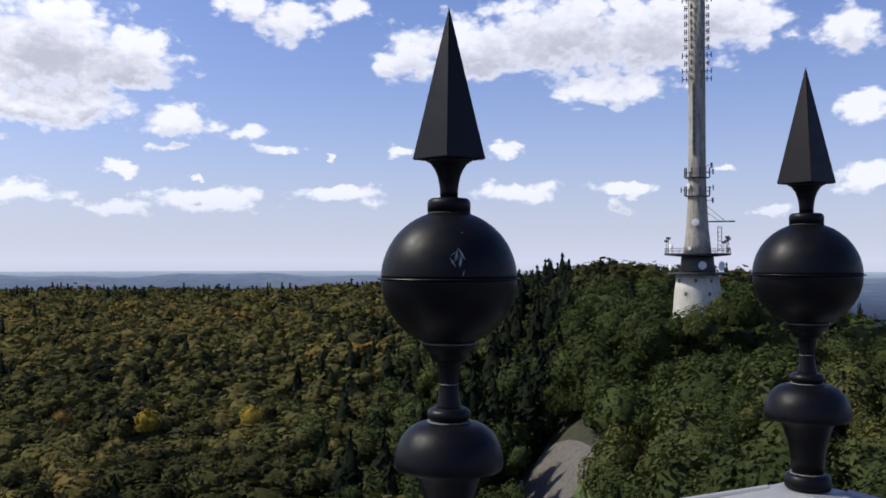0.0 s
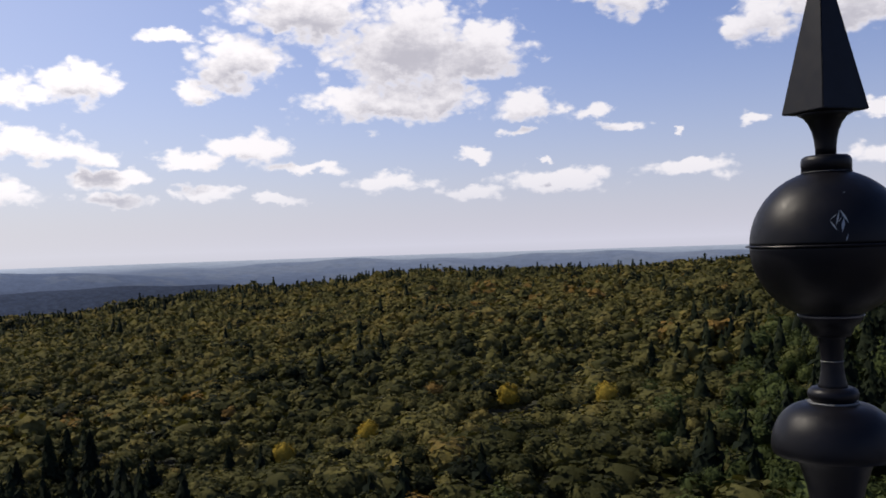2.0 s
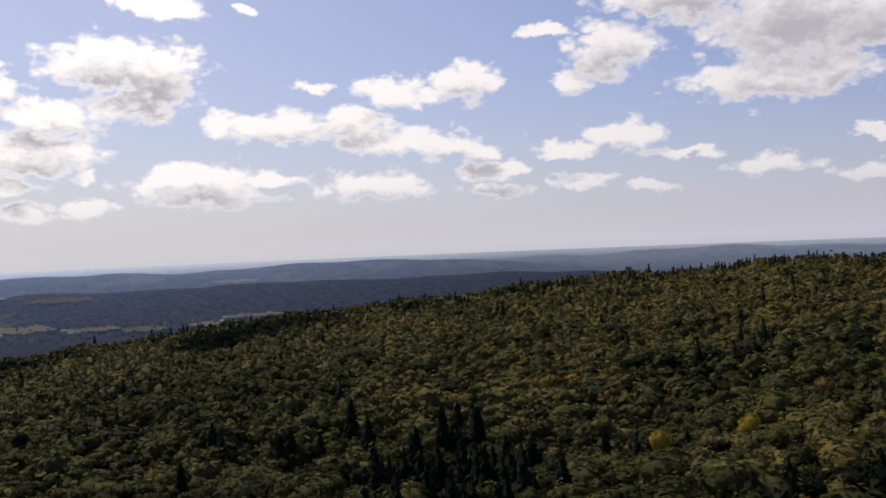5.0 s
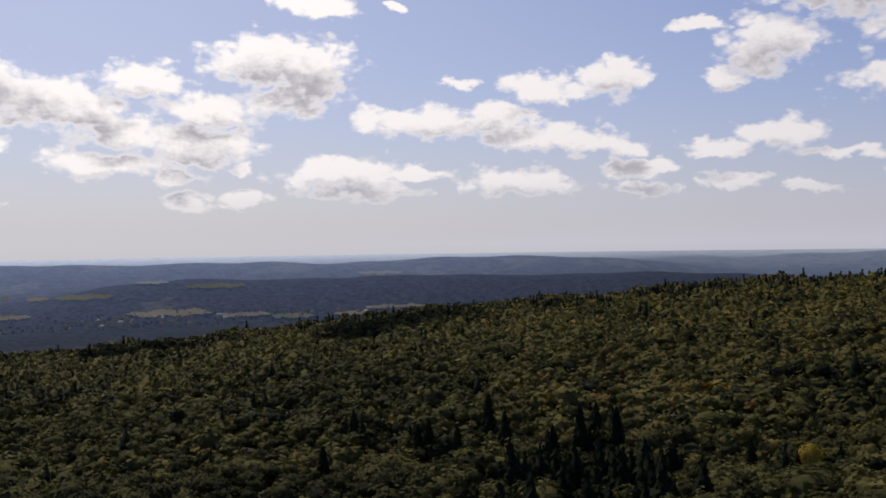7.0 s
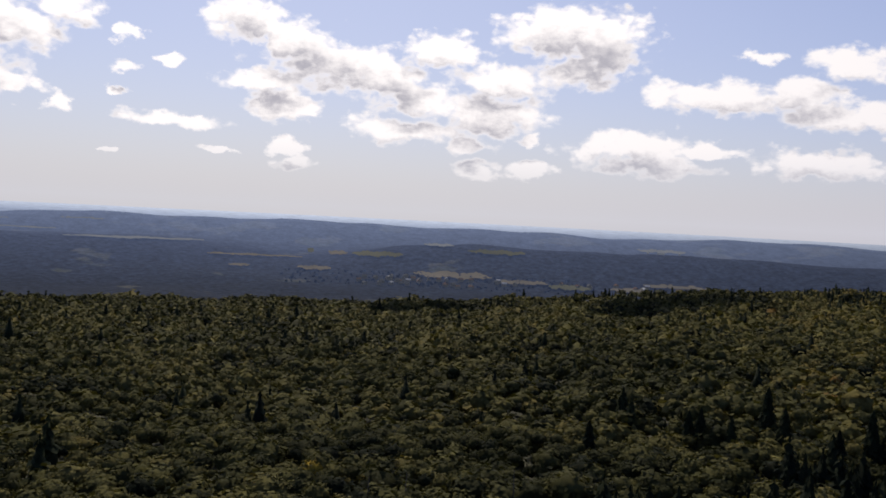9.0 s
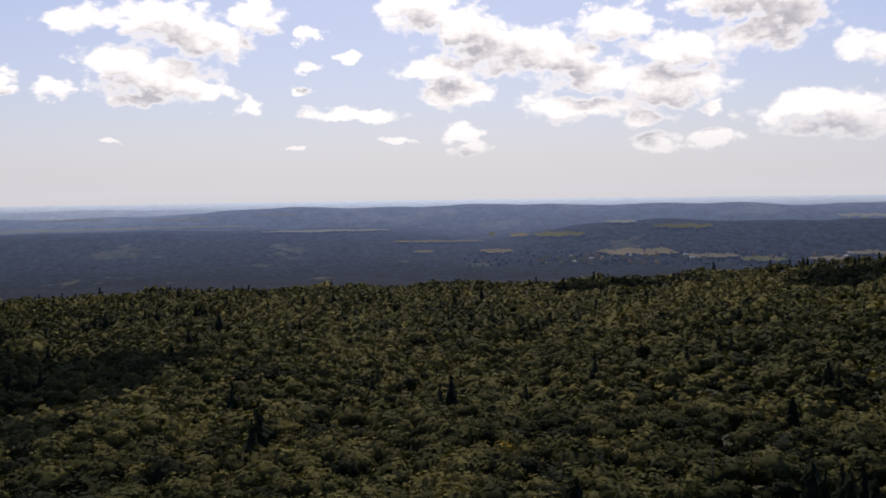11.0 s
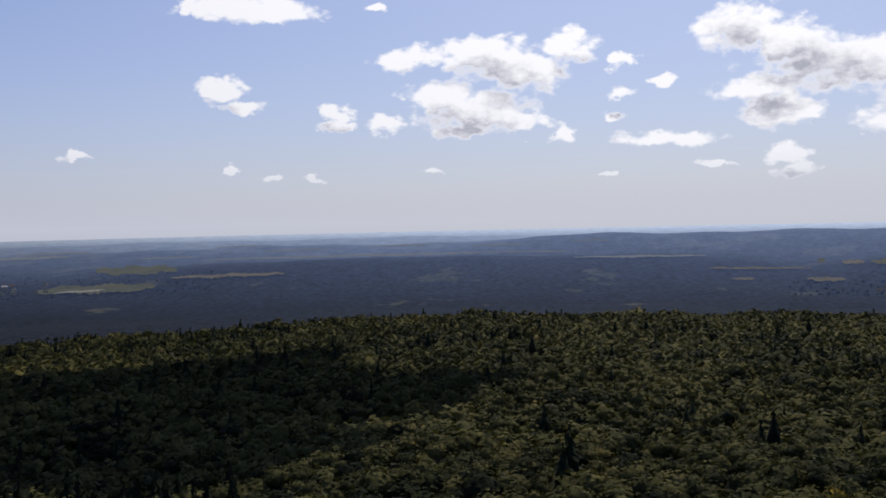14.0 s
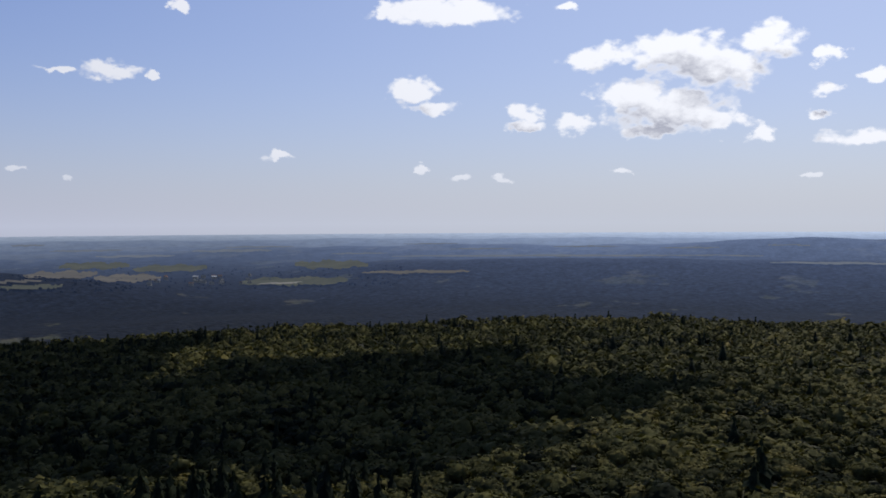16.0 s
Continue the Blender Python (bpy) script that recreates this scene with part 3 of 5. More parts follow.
def beech_crown(rnd, quads, size, core_sub=1, lumps=9, jitter=0.30):
    """A broad crown of half-width 1 about the origin: boughs of leaf sprays round a darker, smaller body."""
    c = [(0, 0, 0.0, 0.70)]
    for i in range(lumps):
        a = 2 * math.pi * (i / lumps) * 2.4 + rnd.uniform(-0.4, 0.4)
        up = rnd.uniform(-0.3, 0.80)
        rr = rnd.uniform(0.46, 0.76) * math.sqrt(max(0.15, 1 - 0.75 * max(up, 0) ** 2))
        c.append((rr * math.cos(a), rr * math.sin(a), up, rnd.uniform(0.22, 0.36)))
    c.append((rnd.uniform(-0.25, 0.25), rnd.uniform(-0.25, 0.25), 0.72, 0.36))
    c = np.array(c)

    def surface(d):
        """How far out the foliage reaches along unit directions d."""
        b = d @ c[:, :3].T
        q = b * b - (c[:, :3] ** 2).sum(1) + c[:, 3] ** 2
        return np.where(q > 0, b + np.sqrt(np.maximum(q, 0)), 0.0).max(1)

    d = rnd.normal(0, 1, (quads * 4, 3))
    d /= np.linalg.norm(d, axis=1)[:, None]
    d = d[d[:, 2] > -0.35][:quads]
    r = surface(d)
    pts = d * (r * rnd.uniform(0.84, 1.06, len(d)))[:, None]
    # sprays lie roughly along the boughs' outer faces
    nrm = d + np.array((0, 0, 0.15))
    v, f = sprays(pts, nrm, size, rnd, jitter, 0.75)
    bm = bmesh.new()
    if core_sub:
        bmesh.ops.create_icosphere(bm, subdivisions=core_sub, radius=1.0)
        bmesh.ops.delete(bm, geom=[p for p in bm.faces if p.calc_center_median().z < -0.62], context="FACES")
    else:
        bmesh.ops.create_cone(bm, cap_ends=False, cap_tris=True, segments=6, radius1=0.95, radius2=0.0, depth=1.0, matrix=Matrix.Translation((0, 0, 0.3)))
    bm.verts.index_update()
    cv = np.array([tuple(x.co) for x in bm.verts])
    if core_sub:
        cv = cv * surface(cv)[:, None] * rnd.uniform(0.76, 0.90, len(cv))[:, None]
    cf = [[x.index for x in p.verts] for p in bm.faces]
    bm.free()
    return v, f, cv, cf


def spruce_crown(rnd, tiers, per, core_n=7, slim=0.5):
    """A narrow spruce: tiers of drooping boughs. Height 1, half-width about 0.2."""
    quads = []
    for i in range(tiers):
        h = (i + 0.3) / tiers
        w = (0.235 * (1 - h) ** 0.62 + 0.004) * rnd.uniform(0.72, 1.15)
        k = max(3, int(per * (1 - 0.6 * h)))
        for j in range(k):
            a = 2 * math.pi * (j + rnd.uniform(-0.35, 0.35)) / k + i
            ww = w * rnd.uniform(0.7, 1.2)
            d = np.array((math.cos(a), math.sin(a), 0))
            t = np.array((-math.sin(a), math.cos(a), 0))
            z = h + rnd.uniform(-0.01, 0.01)
            root = np.array((0, 0, z + 0.045))
            tip = d * ww + np.array((0, 0, z - 0.055))
            wide = ww * slim
            mid = d * ww * 0.6 + np.array((0, 0, z - 0.004))
            quads.append((root, mid - t * wide, tip, mid + t * wide))
    v = np.array(quads).reshape(-1, 3)
    f = np.arange(len(v)).reshape(-1, 4)
    cv = [(q * math.cos(2 * math.pi * i / core_n), q * math.sin(2 * math.pi * i / core_n), h) for q, h in ((0.15, 0.02), (0.105, 0.55)) for i in range(core_n)] + [(0, 0, 0.95)]
    cf = [[i, (i + 1) % core_n, core_n + (i + 1) % core_n, core_n + i] for i in range(core_n)] + [[core_n + i, core_n + (i + 1) % core_n, 2 * core_n] for i in range(core_n)]
    return v, f, np.array(cv), cf


def trunk_mesh(rnd, height, r, limbs=5):
    bm = bmesh.new()
    rod(bm, (0, 0, -1.5), (0, 0, height * 0.75), r, 7, r * 0.45)
    for i in range(limbs):
        a = 2 * math.pi * i / limbs + rnd.uniform(-0.4, 0.4)
        z = height * rnd.uniform(0.4, 0.62)
        rod(bm, (0, 0, z), (math.cos(a) * 2.2, math.sin(a) * 2.2, z + 2.4), r * 0.4, 5, r * 0.15)
    me = bpy.data.meshes.new("trunk")
    bm.to_mesh(me)
    bm.free()
    me.materials.append(BARK)
    return me


def stand(az, el, height):
    """Where on the hillside a tree of that height tops out at an elevation seen from the tower."""
    rs = np.arange(105.0, 420.0, 2.0)
    d = heading(az)
    e = np.degrees(np.arctan2(ground_z(d.x * rs, d.y * rs) + height - EYE, rs))
    k = int(np.argmin(np.abs(e - el)))
    return d.x * rs[k], d.y * rs[k]


MARKED = [(*stand(az, el, h), h, kind) for az, el, h, kind in (
    (11.95, -8.9, 19.5, "gold"), (18.0, -8.95, 19.5, "gold"), (32.3, -12.0, 17.5, "gold"), (27.0, -10.9, 18.0, "gold"), (79.4, -15.8, 16.5, "gold"),
    (61.99, -12.4, 22, "spruce"), (60.03, -10.2, 24, "spruce"), (51.5, -9.4, 26, "spruce"), (44.8, -9.9, 25, "spruce"), (43.55, -10.2, 25, "spruce"), (47.5, -11.4, 23, "spruce"),
    (56.0, -11.3, 23, "spruce"), (53.5, -11.4, 23, "spruce"), (50.5, -10.5, 24, "spruce"), (55.3, -11.0, 24, "spruce"), (59.5, -10.9, 23, "spruce"), (35.6, -11.9, 22, "spruce"),
    (137.6, -11.9, 23, "spruce"), (136.7, -12.3, 23, "spruce"), (132.4, -12.1, 24, "spruce"), (130.9, -12.4, 23, "spruce"), (129.9, -12.3, 24, "spruce"), (133.6, -13.3, 22, "spruce"),
    (138.4, -12.4, 23, "spruce"), (18.2, -6.1, 22, "spruce"), (9.1, -6.4, 24, "spruce"), (7.6, -6.0, 22, "spruce"), (45.8, -10.1, 25, "spruce"))]

# tree places over the hillside, on a shaken grid
STEP = 5.9
gx, gy = np.meshgrid(np.arange(-960, 560, STEP), np.arange(-780, 960, STEP))
gx = (gx + rng.uniform(-3.0, 3.0, gx.shape)).ravel()
gy = (gy + rng.uniform(-3.0, 3.0, gy.shape)).ravel()
gr, ga = np.hypot(gx, gy), np.degrees(np.arctan2(-gx, gy))
# where the woods end: at the crest that closes the view
crest = np.interp(ga, [-34, -26, -14, -8, -2, 6, 12, 160], [330, 400, 520, 560, 700, 860, 930, 930])


def lane(x, y):
    """Open ground: the gravel lane that leads into the woods, its lawn, and the spot of the mast."""
    r, az = np.hypot(x, y), np.degrees(np.arctan2(-x, y))
    half = np.interp(r, [100, 150, 187, 203, 214], [2.7, 2.7, 2.6, 2.0, 0.6])
    mid = np.interp(r, [100, 165, 187, 203, 214], [-7.7, -7.6, -7.4, -7.1, -6.7])
    side = (np.abs(az + 14.7) < 1.5) & (r > 139) & (r < 156)
    mast = np.hypot(x - 59.0, y - 209.9) < 8.6
    return ((np.abs(az - mid) < half) & (r > 90) & (r < 215)) | side | mast


inner = np.interp(ga, [-40, -20, -12, 0, 20, 34, 60], [82, 90, 96, 100, 110, 130, 150])
keep = (ga > -36) & (ga < 150) & (gr > inner) & (gr < crest) & ~lane(gx, gy)
for mx, my, h, kind in MARKED:
    keep &= np.hypot(gx - mx * 0.985, gy - my * 0.985) > (5.5 if kind == "gold" else 3.5)
gx, gy, gr, ga, crest = gx[keep], gy[keep], gr[keep], ga[keep], crest[keep]
gz = ground_z(gx, gy)
patch = ripple(gx, gy, 38.0, 2.0) + 0.6 * ripple(gx, gy, 90.0, 0.7)
ridge_line = np.exp(-((gr - crest + 40) / 70) ** 2) * ((ga < 62) | (ga > 95))
odds = 0.010 + 0.05 * (patch > 0.95) + np.where(ga < 50, 0.30, 0.14) * ridge_line
odds += 0.50 * ((ga > 40) & (ga < 61) & (gr < 265) & (patch > -0.5)) + 0.26 * ((ga > 116) & (gr < 290) & (patch > -0.2)) + 0.13 * ((ga > -9) & (ga < 8) & (gr > 170) & (gr < 420))
odds += 0.04 * ((ga > -14) & (ga < -4) & (gr > 250)) + 0.3 * ((ga > -8) & (ga < 1) & (gr > 205) & (gr < 430))
spruce = rng.random(len(gx)) < odds
tall = np.where(spruce, rng.normal(21.5, 2.4, len(gx)) - 3.2 * ridge_line, rng.normal(16.4, 1.3, len(gx)))
wide = np.clip(rng.lognormal(1.43, 0.37, len(gx)), 2.1, 8.6)
tall = np.where(spruce, tall, tall + (wide - 4.4) * 0.5 + 1.6 * ripple(gx, gy, 17.0, 5.0))
# spruces stand clear of the crowns next to them
cell = {}
for k in np.flatnonzero(spruce):
    cell.setdefault((int(gx[k] // 6), int(gy[k] // 6)), []).append(k)
for k in np.flatnonzero(~spruce):
    cx, cy = int(gx[k] // 6), int(gy[k] // 6)
    for q in [m for i in (-1, 0, 1) for j in (-1, 0, 1) for m in cell.get((cx + i, cy + j), ())]:
        d = math.hypot(gx[q] - gx[k], gy[q] - gy[k])
        if d < 5.0:
            wide[k], tall[k] = min(wide[k], 2.8), min(tall[k], 12.0)
tints = np.clip(0.42 + 0.22 * ripple(gx, gy, 60.0, 3.0) + rng.normal(0, 0.24, len(gx)), 0.1, 1)
tall = np.where(spruce & (ga > -15) & (ga < -8) & (gr > 250), np.minimum(tall, 18.0), tall)
# greener near the mast; elsewhere the tint stands in for light on the slope
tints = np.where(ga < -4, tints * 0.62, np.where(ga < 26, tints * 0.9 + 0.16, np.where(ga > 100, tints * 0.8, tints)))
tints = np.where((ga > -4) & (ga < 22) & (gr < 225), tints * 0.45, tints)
# backlit headings below the sun are dulled through the leaf colour
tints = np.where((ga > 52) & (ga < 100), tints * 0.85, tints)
# far crowns made paler in place of haze over them
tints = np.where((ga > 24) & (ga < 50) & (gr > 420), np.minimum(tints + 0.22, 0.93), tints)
tints[rng.random(len(gx)) < 0.08 + 0.25 * (patch > 0.7)] = 0.0

slope = (ga + rng.normal(0, 3.5, len(gx)) < 4) & (gr + rng.normal(0, 20, len(gx)) < 330)
order = np.argsort(gr)
near = order[:300]
rest = order[300:]

# ---- the nearest trees, each a thing of its own
beeches = []
for i in range(7):
    rnd = np.random.default_rng(100 + i)
    v, f, cv, cf = beech_crown(rnd, 1500, 0.050, 2, 24)
    v = np.concatenate([v, cv * 0.98]) * (1, 1, 1.15)
    faces = f.tolist() + [[a + len(f) * 4 for a in q] for q in cf]
    beeches.append((mesh_of("crown", v.tolist(), faces, [beech_leaf], smooth=True), trunk_mesh(rnd, 1.0 * 16, 0.26)))
spruces = []
for i in range(4):
    rnd = np.random.default_rng(200 + i)
    v, f, cv, cf = spruce_crown(rnd, 46, 24, 9, 0.24)
    faces = f.tolist() + [[a + len(f) * 4 for a in q] for q in cf]
    spruces.append((mesh_of("crown", np.concatenate([v, cv]).tolist(), faces, [spruce_leaf]), trunk_mesh(rnd, 14, 0.22, 0)))
gold_meshes = []
for me, tr in beeches[:2]:
    g = me.copy()
    g.materials.clear()
    g.materials.append(gold_leaf)
    gold_meshes.append((g, tr))


def tree(x, y, z, height, half, kind, turn):
    pool = {"beech": beeches, "spruce": spruces, "gold": gold_meshes}[kind]
    crown_me, trunk_me = pool[int(turn * 7919) % len(pool)]
    name, label = {
        "beech": ("beech_tree", "broadleaf tree with a dense olive-green crown"),
        "spruce": ("spruce_tree", "dark green spruce rising from the beech wood"),
        "gold": ("autumn_tree", "broadleaf tree turned golden yellow in early autumn"),
    }[kind]
    base = new(name)
    base.matrix_world = pose(x, y, z, 0, 0, turn * 360)
    tagged(base, label, "tree", "trees on the near hillside")
    crown = new("crown", crown_me)
    crown.parent = base
    if kind == "spruce":
        crown.location, crown.scale = (0, 0, 1.6), (height * 0.95, height * 0.95, height - 1.6)
    else:
        crown.location, crown.scale = (0, 0, height - half * 1.05), (half, half, half * 0.95)
    trunk = new("trunk", trunk_me)
    trunk.parent = base
    return base


for mx, my, h, kind in MARKED:
    tree(mx, my, float(ground_z(np.array(mx), np.array(my))), h, 3.7, kind, rng.random())

# tall beeches close in front of the mast's foot
for az, r, h in ((-13.0, 192, 23.5), (-14.5, 197, 21.6), (-15.8, 193, 22.2), (-17.2, 198, 23.0), (-18.5, 193, 23.6), (-12.0, 202, 24.0)):
    d = heading(az) * r
    tree(d.x, d.y, float(ground_z(np.array(d.x), np.array(d.y))), h, 4.2, "beech", rng.random())

# low young beeches along the edge of the lane, and a round one beside the lawn
for az, r in ((-3.6, 196), (-4.2, 207), (-5.2, 215), (-6.4, 220), (-7.6, 216), (-8.8, 208), (-9.9, 199), (-10.5, 191), (-11.4, 184), (-12.4, 185), (-13.6, 181), (-14.8, 174), (-16.0, 167), (-17.2, 160), (-8.2, 219), (-10.9, 198)):
    d = heading(az) * r
    tree(d.x, d.y, float(ground_z(np.array(d.x), np.array(d.y))), 8.2 + 1.6 * math.sin(r), 4.3, "beech", rng.random())
d = heading(-11.3) * 166
tree(d.x, d.y, float(ground_z(np.array(d.x), np.array(d.y))), 12.5, 5.2, "beech", rng.random())

for i in near:
    tree(gx[i], gy[i], gz[i], tall[i], wide[i], "spruce" if spruce[i] else "beech", rng.random())


# ---- the woods behind them
def woods(name, label, idx, crowns, mat, conifer, squat=0.74):
    verts, faces, tint, count = [], [], [], 0
    for n, i in enumerate(idx):
        v, f, cv, cf = crowns[n % len(crowns)]
        a = rng.uniform(0, 2 * math.pi)
        c, s = math.cos(a), math.sin(a)
        allv = np.concatenate([v, cv])
        if conifer:
            scl, up = np.array((tall[i] * 0.95, tall[i] * 0.95, tall[i])), gz[i]
        else:
            scl, up = np.array((wide[i], wide[i], wide[i] * squat)), gz[i] + tall[i] - wide[i] * (0.12 + squat)
        w = allv * scl
        w = np.stack([w[:, 0] * c - w[:, 1] * s + gx[i], w[:, 0] * s + w[:, 1] * c + gy[i], w[:, 2] + up], 1)
        verts.append(w)
        k = len(v)
        faces += (f + count).tolist()
        faces += [[q + count + k for q in t] for t in cf]
        tint += [tints[i]] * (len(f) + len(cf))
        count += len(w)
    if not verts:
        return None
    ob = new(name, mesh_of(name, np.concatenate(verts).tolist(), faces, [mat], smooth=True, tint=tint))
    return tagged(ob, label, "woods", kind="stuff")


def bunch(kind, n, *args):
    return [(beech_crown if kind == "beech" else spruce_crown)(np.random.default_rng(300 + 17 * i + len(args)), *args) for i in range(n)]


for band, lo, hi, bq, sq in (
    ("near", 0, 300, (190, 0.105, 2, 17), (14, 9)),
    ("middle", 300, 540, (46, 0.18, 1, 12), (9, 6)),
    ("upper", 540, 960, (18, 0.28, 0, 9), (6, 5, 5)),
):
    sel = [i for i in rest if lo <= gr[i] < hi]
    close = [i for i in sel if slope[i] and not spruce[i]]
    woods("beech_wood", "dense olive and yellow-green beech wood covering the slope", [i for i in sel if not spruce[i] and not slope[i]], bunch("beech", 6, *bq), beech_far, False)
    woods("beech_wood", "tall dark green broadleaf trees below the mast", close, bunch("beech", 6, 420, 0.066, 2, 22, 0.42), beech_slope, False, 1.0)
    woods("spruce_wood", "dark spruces scattered through the beech wood", [i for i in sel if spruce[i]], bunch("spruce", 4, *sq), spruce_far, True)

# ---------------------------------------------------------------- the lookout tower: parapet, piers and finials
FIN_1, FIN_2 = Vector((0.015, 2.10, 33.309)), Vector((1.112, 2.754, 33.309))  # where the finials stand
along = (FIN_2 - FIN_1).normalized()
out = Vector((-along.y, along.x, 0))
turn_deg = math.degrees(math.atan2(along.y, along.x))


def arc(r0, z0, r1, z1, bulge, n=10):
    """Points from one (radius, height) to the next along a bulged line."""
    pts = []
    for i in range(n + 1):
        t = i / n
        s = math.sin(math.pi * t) * bulge
        dx, dz = r1 - r0, z1 - z0
        k = math.hypot(dx, dz)
        pts.append((r0 + dx * t + dz / k * s, z0 + dz * t - dx / k * s))
    return pts


def finial(place, spin):
    """A black ball-and-spike finial, 1.28 m high, on a round foot."""
    base = new("finial")
    base.matrix_world = Matrix.Translation(place)
    bm = turned(bmesh.new(), [(0.060, 0.0), (0.067, 0.006), (0.069, 0.022), (0.066, 0.040), (0.056, 0.048)])
    part("foot", bm, BLACK, base, smooth=True)
    part("foot_seam", turned(bmesh.new(), [(0.0525, 0.0465), (0.0535, 0.048), (0.0525, 0.0495)]), SEAM, base, "pale joint line")
    prof = [(0.0455, 0.046), (0.050, 0.10), (0.060, 0.15), (0.073, 0.19), (0.088, 0.212), (0.100, 0.219)]
    part("stem", turned(bmesh.new(), prof), BLACK, base, smooth=True)
    dome = [(0.098, 0.213), (0.124, 0.212)]
    for i in range(15):
        a = radians(90 * i / 14)
        dome.append((0.044 + 0.083 * math.cos(a) ** 0.9, 0.222 + 0.097 * math.sin(a)))
    part("dome", turned(bmesh.new(), dome), BLACK, base, smooth=True)
    part("dome_seam", turned(bmesh.new(), [(0.050, 0.3185), (0.0515, 0.320), (0.050, 0.3215)]), SEAM, base, "pale joint line")
    ring = [(0.046, 0.318)] + [(0.034 + 0.017 * math.cos(radians(a)), 0.336 + 0.016 * math.sin(radians(a))) for a in range(-60, 91, 15)]
    part("collar", turned(bmesh.new(), ring), BLACK, base, smooth=True)
    neck = [(0.031, 0.345), (0.0285, 0.358), (0.0245, 0.375), (0.0225, 0.395), (0.0215, 0.406), (0.0235, 0.425), (0.027, 0.452), (0.030, 0.464)]
    part("neck", turned(bmesh.new(), neck), BLACK, base, smooth=True)
    part("neck_ring", turned(bmesh.new(), [(0.0222, 0.405), (0.0232, 0.406), (0.0222, 0.407)]), SEAM, base, "pale joint line")
    cup = [(0.038, 0.459), (0.043, 0.468), (0.045, 0.478), (0.056, 0.486), (0.062, 0.495), (0.066, 0.506)]
    part("cup", turned(bmesh.new(), cup), BLACK, base, smooth=True)
    part("cup_ring", turned(bmesh.new(), [(0.064, 0.500), (0.0665, 0.503), (0.064, 0.506)]), STEEL, base)
    R, c = 0.1585, 0.651
    low = [(R * math.cos(radians(a)), c + R * math.sin(radians(a))) for a in range(-67, 1, 4)] + [(R, c)]
    part("lower_bowl", turned(bmesh.new(), low, 64), BLACK, base, smooth=True)
    high = [(R, c + 0.001)] + [(R * math.cos(radians(a)), c + R * math.sin(radians(a))) for a in range(3, 76, 4)]
    part("upper_bowl", turned(bmesh.new(), high, 64), BLACK, base, smooth=True)
    part("rim", turned(bmesh.new(), [(0.156, 0.6488), (0.1665, 0.6492), (0.1668, 0.6510), (0.1655, 0.6528), (0.156, 0.6532)], 64), BLACK, base, "thin standing seam round the ball")
    cap = [(0.050, 0.802), (0.0505, 0.826), (0.0485, 0.833), (0.043, 0.8375), (0.030, 0.839)]
    part("cap", turned(bmesh.new(), cap), BLACK, base, smooth=True)
    part("cap_seam", turned(bmesh.new(), [(0.049, 0.802), (0.0512, 0.8035), (0.049, 0.805)]), SEAM, base, "pale joint line")
    flare = [(0.0205, 0.838), (0.0212, 0.855), (0.0230, 0.872), (0.0270, 0.890), (0.0335, 0.906), (0.0430, 0.919), (0.0560, 0.926)]
    part("flare", turned(bmesh.new(), flare, 40), BLACK, base, smooth=True)
    # the four-sided spike, a little lifted at its rim
    bm = bmesh.new()
    k = 0.0865
    corner = [Vector((k * math.cos(radians(spin + 90 * i)), k * math.sin(radians(spin + 90 * i)), 0.929)) for i in range(4)]
    lo = [bm.verts.new(v) for v in corner]
    inner_ring = [bm.verts.new(Vector((v.x * 0.55, v.y * 0.55, 0.925))) for v in corner]
    hi = [bm.verts.new(Vector((v.x * 0.012, v.y * 0.012, 1.284))) for v in corner]
    for i in range(4):
        j = (i + 1) % 4
        bm.faces.new((lo[i], lo[j], hi[j], hi[i]))
        bm.faces.new((inner_ring[i], inner_ring[j], lo[j], lo[i]))
    bm.faces.new(hi)
    bm.faces.new(inner_ring[::-1])
    bmesh.ops.bevel(bm, geom=[e for e in bm.edges], offset=0.0016, segments=2, affect="EDGES")
    part("spike", bm, BLACK, base)
    return base


one = finial(FIN_1, -93)
tagged(one, "black painted metal ball finial with a four-sided spike, scuffed", "finial", "finials on the parapet")
two = finial(FIN_2, -102)
tagged(two, "black painted metal ball finial with a four-sided spike", "finial", "finials on the parapet")


def scuffs(base):
    """Pale scrapes on the ball's upper half, where the paint is knocked."""
    R, c = 0.1592, 0.651

    def at(a, e):
        a, e = radians(-90 + a), radians(e)
        return Vector((R * math.cos(e) * math.cos(a), R * math.cos(e) * math.sin(a), c + R * math.sin(e)))

    def stroke(a0, e0, a1, e1, w):
        p, q = at(a0, e0), at(a1, e1)
        n = (p + q - Vector((0, 0, 2 * c))).normalized()
        s = (q - p).cross(n).normalized() * w
        mid = (p + q) / 2 + n * 0.0008
        quad = [p, mid - s, q, mid + s]
        bm = bmesh.new()
        bm.faces.new([bm.verts.new(v + n * 0.0006) for v in quad])
        part("scuff", bm, SCUFF, base, "pale scraped paint")

    stroke(4, 13, 7.5, 26, 0.0016)
    stroke(7.5, 26, 13, 15, 0.0022)
    stroke(0, 18, 5, 10, 0.0018)
    stroke(0, 18, 6, 23, 0.0010)
    stroke(8, 9, 10, 20, 0.0032)
    stroke(10, 2.5, 12, 8, 0.0014)
    stroke(5, 15, 9, 21, 0.0009)
    stroke(12, 40, 15, 40.5, 0.0012)


scuffs(one)


